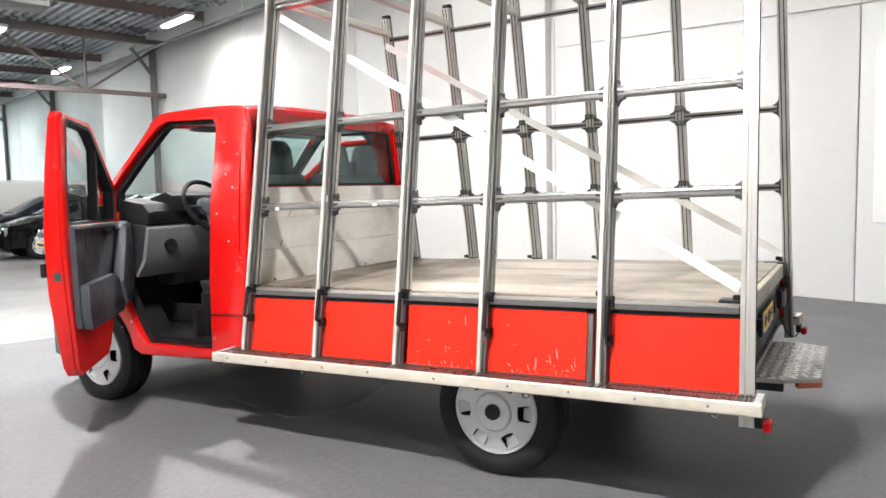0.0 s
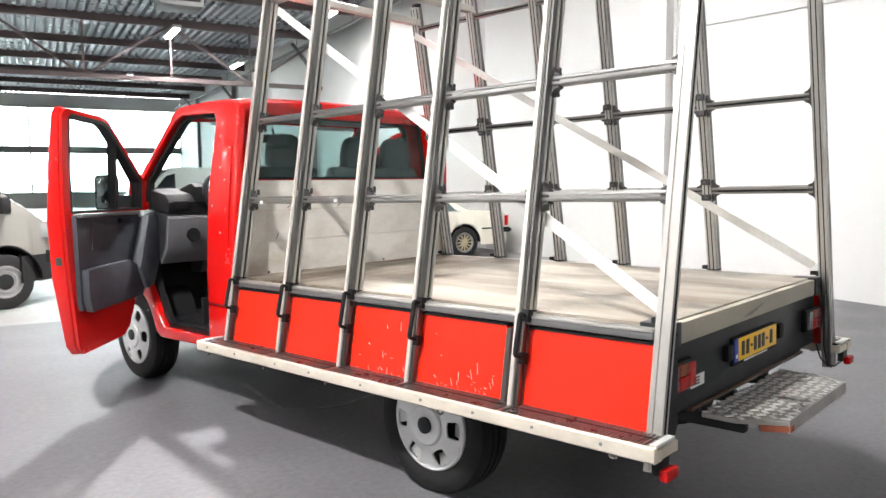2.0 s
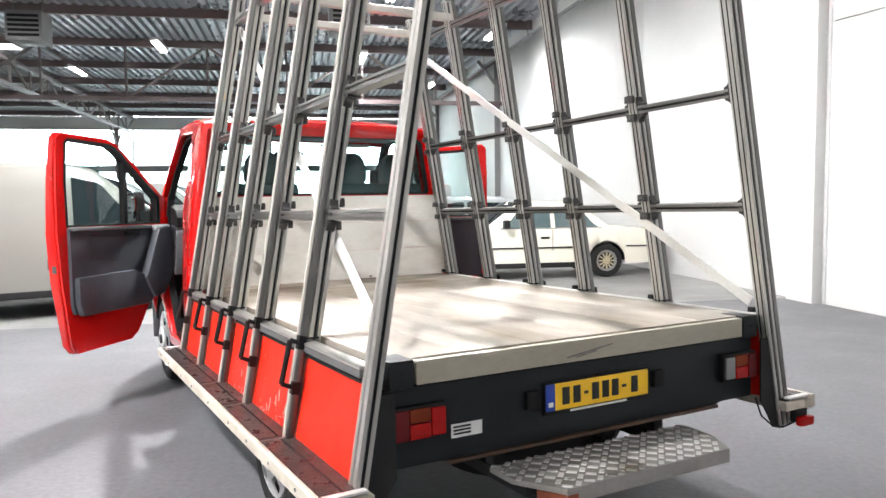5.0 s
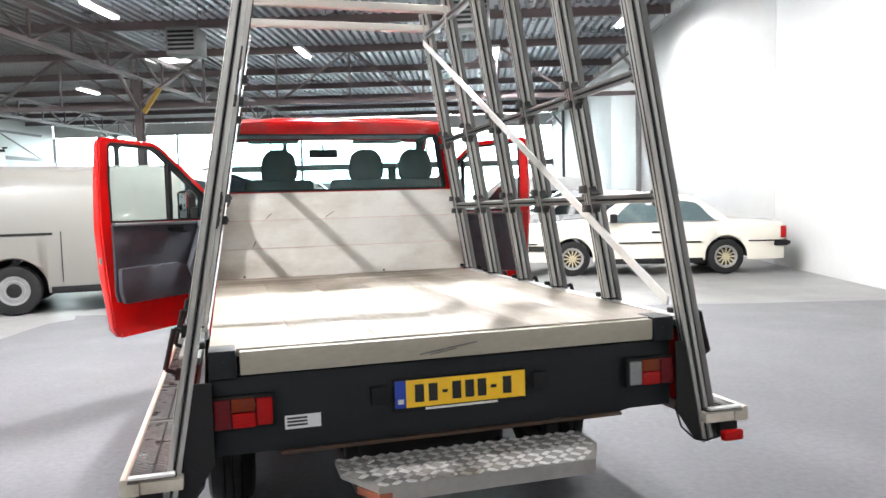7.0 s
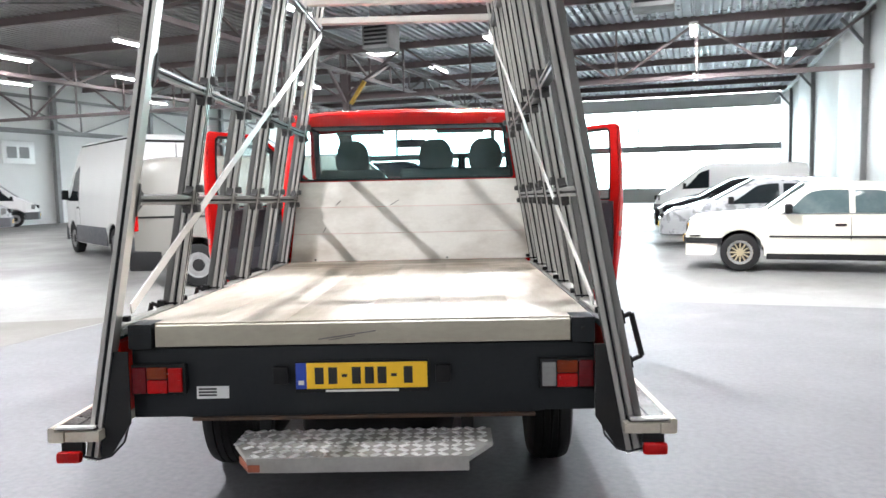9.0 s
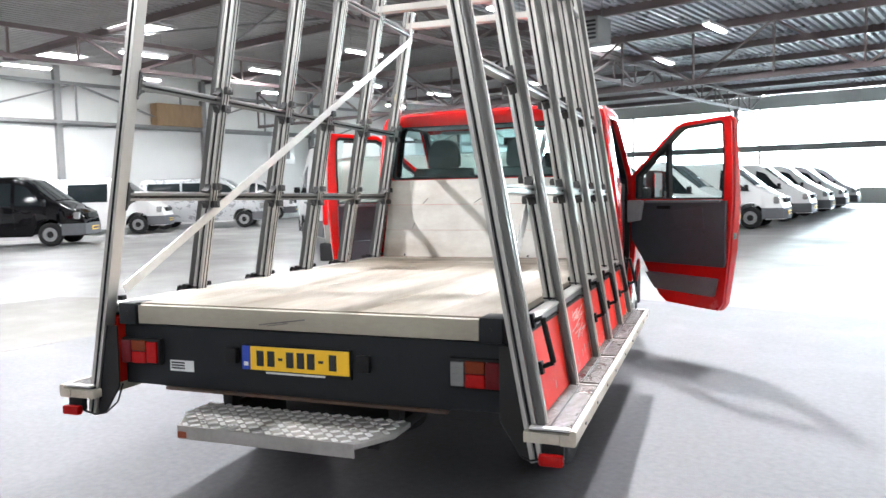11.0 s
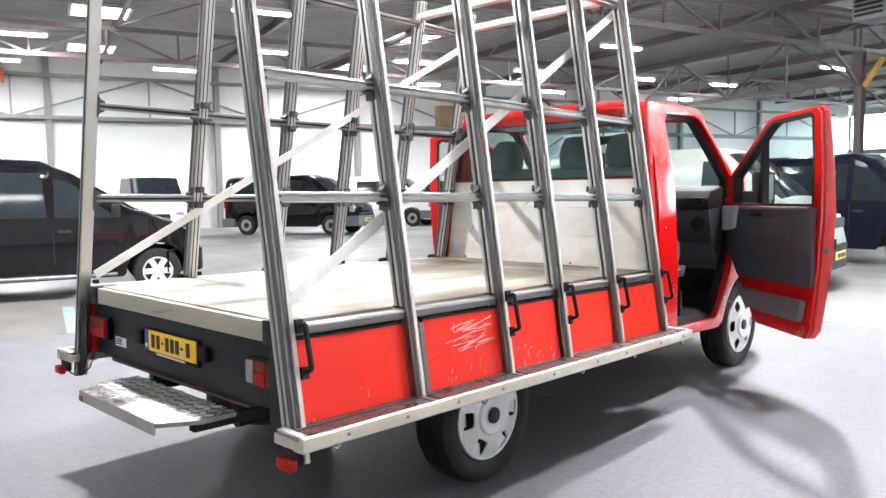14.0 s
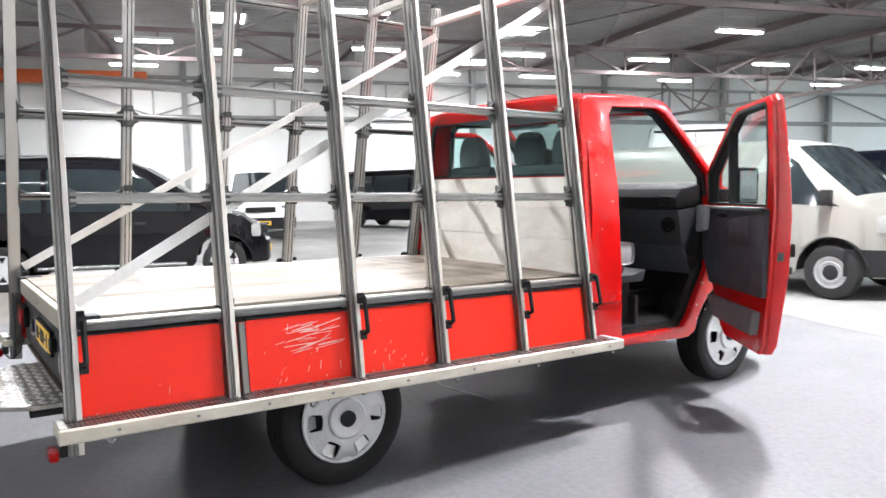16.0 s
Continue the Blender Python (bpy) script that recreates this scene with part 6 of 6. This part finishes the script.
for s in (-1, 1):
    part("slide_rail", box(0.10, 1.45, s * 0.951 - 0.006, s * 0.951 + 0.006, 1.055, 1.085, 0.003), BLACK, van)
    for gx in (1.55, 3.10):
        part("panel_gap", box(gx - 0.005, gx + 0.005, s * 0.951 - 0.003, s * 0.951 + 0.003, 0.42, 1.10), BLACK, van)
    part("sill_strip", box(1.40, 3.50, s * 0.93 - 0.02, s * 0.93 + 0.02, 0.27, 0.36, 0.01), BLACK, van)
tall = vehicle("tall_van", "tall white delivery van with red tail lamps", "van", VAN_TALL, WHITE, stand(-6.75, 12.6, 130, VAN_TALL, (0, 1)), [(3.75, 4.75, 3.75, 4.15, 0.0, 0.62)], (4.12, 4.83), GREY_BUMPER, STEEL_WHEEL, 0, "parked vans", lamp_z=1.0, rear_lamp=(0.9, 1.75))
for s in (-1, 1):
    for a, b in ((0.02, 0.72), (1.58, 4.08)):
        part("side_cladding", box(a, b, s * 0.995 - 0.02, s * 0.995 + 0.012, 0.30, 0.70, 0.012), GREY_BUMPER, tall)
    part("roof_gutter", box(0.05, 3.7, s * 0.862 - 0.012, s * 0.862 + 0.012, 2.49, 2.52, 0.006), BLACK, tall)
    for z in (0.95, 1.9):
        part("door_hinge", box(-0.03, 0.02, s * 0.84 - 0.03, s * 0.84 + 0.03, z - 0.05, z + 0.05, 0.008), BLACK, tall)
part("rear_gap", box(-0.008, 0.02, -0.008, 0.008, 0.6, 2.4), BLACK, tall)
part("rear_step", box(-0.12, 0.05, -0.9, 0.9, 0.36, 0.66, 0.02), BLACK, tall)
part("roof_strip", box(-0.01, 0.02, -0.8, 0.8, 2.42, 2.47), BLACK, tall)
sedan = vehicle("two_door_sedan", "cream white two-door sedan with a black side strip", "car", SEDAN, CREAM, stand(4.83, 9.0, 160, SEDAN, (1, 1)), [(1.13, 1.95, 1.47, 1.95, 0.06, 0.86), (2.03, 2.98, 2.03, 2.54, 0.06, 0.86)], (2.62, 3.14), BLACK, GOLD, 12, trim_z=0.56, lamp_z=0.68, rear_lamp=(0.6, 0.8), pane_mat=TEAL_GLASS, bumper_z=(0.44, 0.53))
for s in (-1, 1):
    part("side_strip", box(0.0, 0.62, s * 0.80 - 0.012, s * 0.80 + 0.012, 0.548, 0.574, 0.005), BLACK, sedan)
    part("sill", box(1.36, 3.16, s * 0.765 - 0.03, s * 0.765 + 0.03, 0.20, 0.29, 0.01), BLACK, sedan)
for s in (-1, 1):
    part("front_indicator", box(4.21, 4.33, s * 0.60 - 0.05, s * 0.60 + 0.10, 0.60, 0.76, 0.02), INDICATOR, sedan, "amber front indicator lens")
    part("side_strip", box(4.0, 4.30, s * 0.735 - 0.05, s * 0.735 + 0.012, 0.548, 0.574, 0.005), BLACK, sedan)
    part("window_trim", bar((1.10, s * 0.808, 0.905), (2.98, s * 0.808, 0.905), rect(0.014, 0.014), (0, 1, 0)), CHROME, sedan)
part("bumper_strip", box(-0.075, -0.055, -0.765, 0.765, 0.49, 0.55, 0.006), BLACK, sedan)
bus_panes = [(0.25, 1.5, 0.28, 1.5, 0.05, 0.84), (1.58, 2.92, 1.58, 2.92, 0.05, 0.84), (3.02, 3.92, 3.02, 3.36, 0.05, 0.84)]
# row facing the aisle
vehicle("minivan", "dark blue parked minivan with wide windows", "van", VAN_ROUND, BLUE_PAINT, stand(0.25, 12.9, -6, VAN_ROUND, (1, -1)), bus_panes, (3.27, 4.02), GREY_BUMPER, STEEL_WHEEL, 0, "parked vans")
white_van = vehicle("delivery_van", "white parked delivery van in a row", "van", VAN_ROUND, WHITE, stand(1.1, 17.9, -12, VAN_ROUND, (1, -1)), bus_panes[2:], (3.27, 4.02), GREY_BUMPER, STEEL_WHEEL, 0, "row of white vans")
for x, y in ((2.6, 21.3), (3.8, 25.6), (4.9, 29.6), (6.0, 33.6), (7.1, 37.6)):
    copy_thing(white_van, stand(x, y, -14, VAN_ROUND, (1, -1)))
# cars along the white wall
for k, (x, y, paint, lab) in enumerate(((5.6, 13.2, GREY_PAINT, "silver parked hatchback by the white wall"), (6.3, 16.3, DARK_PAINT, "black parked hatchback by the white wall"), (7.3, 19.2, BLUE_PAINT, "dark blue parked hatchback by the wall"), (9.4, 26.5, GREY_PAINT, "silver parked hatchback by the white wall"))):
    vehicle("hatchback", lab, "car", HATCH, paint, stand(x, y, 164, HATCH, (1, 1)), [(0.55, 1.72, 0.85, 1.72, 0.06, 0.86), (1.80, 2.86, 1.80, 2.2, 0.06, 0.86)], (2.26, 3.06), paint, SILVER, 5, "cars by the wall", lamp_z=0.66, rear_lamp=(0.7, 0.95))
copy_thing(white_van, stand(8.0, 22.6, 164, VAN_ROUND, (1, 1)))
# vehicles at the far left
VAN_LOW = Shape(4.58, 1.90, [(0, 1.84), (0.06, 1.90), (0.4, 1.93), (1.9, 1.95), (2.4, 1.93), (2.75, 1.79), (3.65, 1.22), (4.15, 1.04), (4.42, 0.88), (4.54, 0.74), (4.58, 0.58)], 1.10, (0.82, 3.90), 0.33, 0.16, 0.42)
low_panes = [(0.25, 1.38, 0.28, 1.38, 0.05, 0.84), (1.45, 2.50, 1.45, 2.46, 0.05, 0.84), (2.60, 3.48, 2.60, 2.86, 0.05, 0.84)]
black_van = vehicle("black_van", "glossy black passenger van with alloy wheels", "van", VAN_LOW, DARK_PAINT, stand(-7.2, 3.4, 70, VAN_LOW, (1, -1)), low_panes, (2.80, 3.62), DARK_PAINT, SILVER, 6, "parked vans", lamp_z=0.80)
for s in (-1, 1):
    part("side_step", rod((1.3, s * 0.97, 0.33), (3.35, s * 0.97, 0.33), 0.03, 10), CHROME, black_van)
    part("roof_rail", rod((0.5, s * 0.74, 1.97), (2.3, s * 0.74, 1.97), 0.014, 8), CHROME, black_van)
row = ((-15.9, 13.3, DARK_PAINT, "black parked van by the far wall"), (-17.5, 18.5, WHITE, "white parked van by the far wall"), (-15.8, 22.4, GREY_PAINT, "silver parked van by the far wall"), (-18.5, 29.0, WHITE, "white parked van by the far wall"))
for x, y, paint, lab in row:
    vehicle("parked_van", lab, "van", VAN_ROUND, paint, stand(x, y, 27, VAN_ROUND, (1, -1)), bus_panes if paint is not WHITE else bus_panes[1:], (3.27, 4.02), GREY_BUMPER, STEEL_WHEEL, 0, "vans by the far wall")
vehicle("parked_van", "white van facing out with a yellow plate", "van", VAN_ROUND, WHITE, stand(-16.6, 6.7, -22, VAN_ROUND, (1, -1)), bus_panes[2:], (3.27, 4.02), BLACK, STEEL_WHEEL, 0, "vans by the far wall")
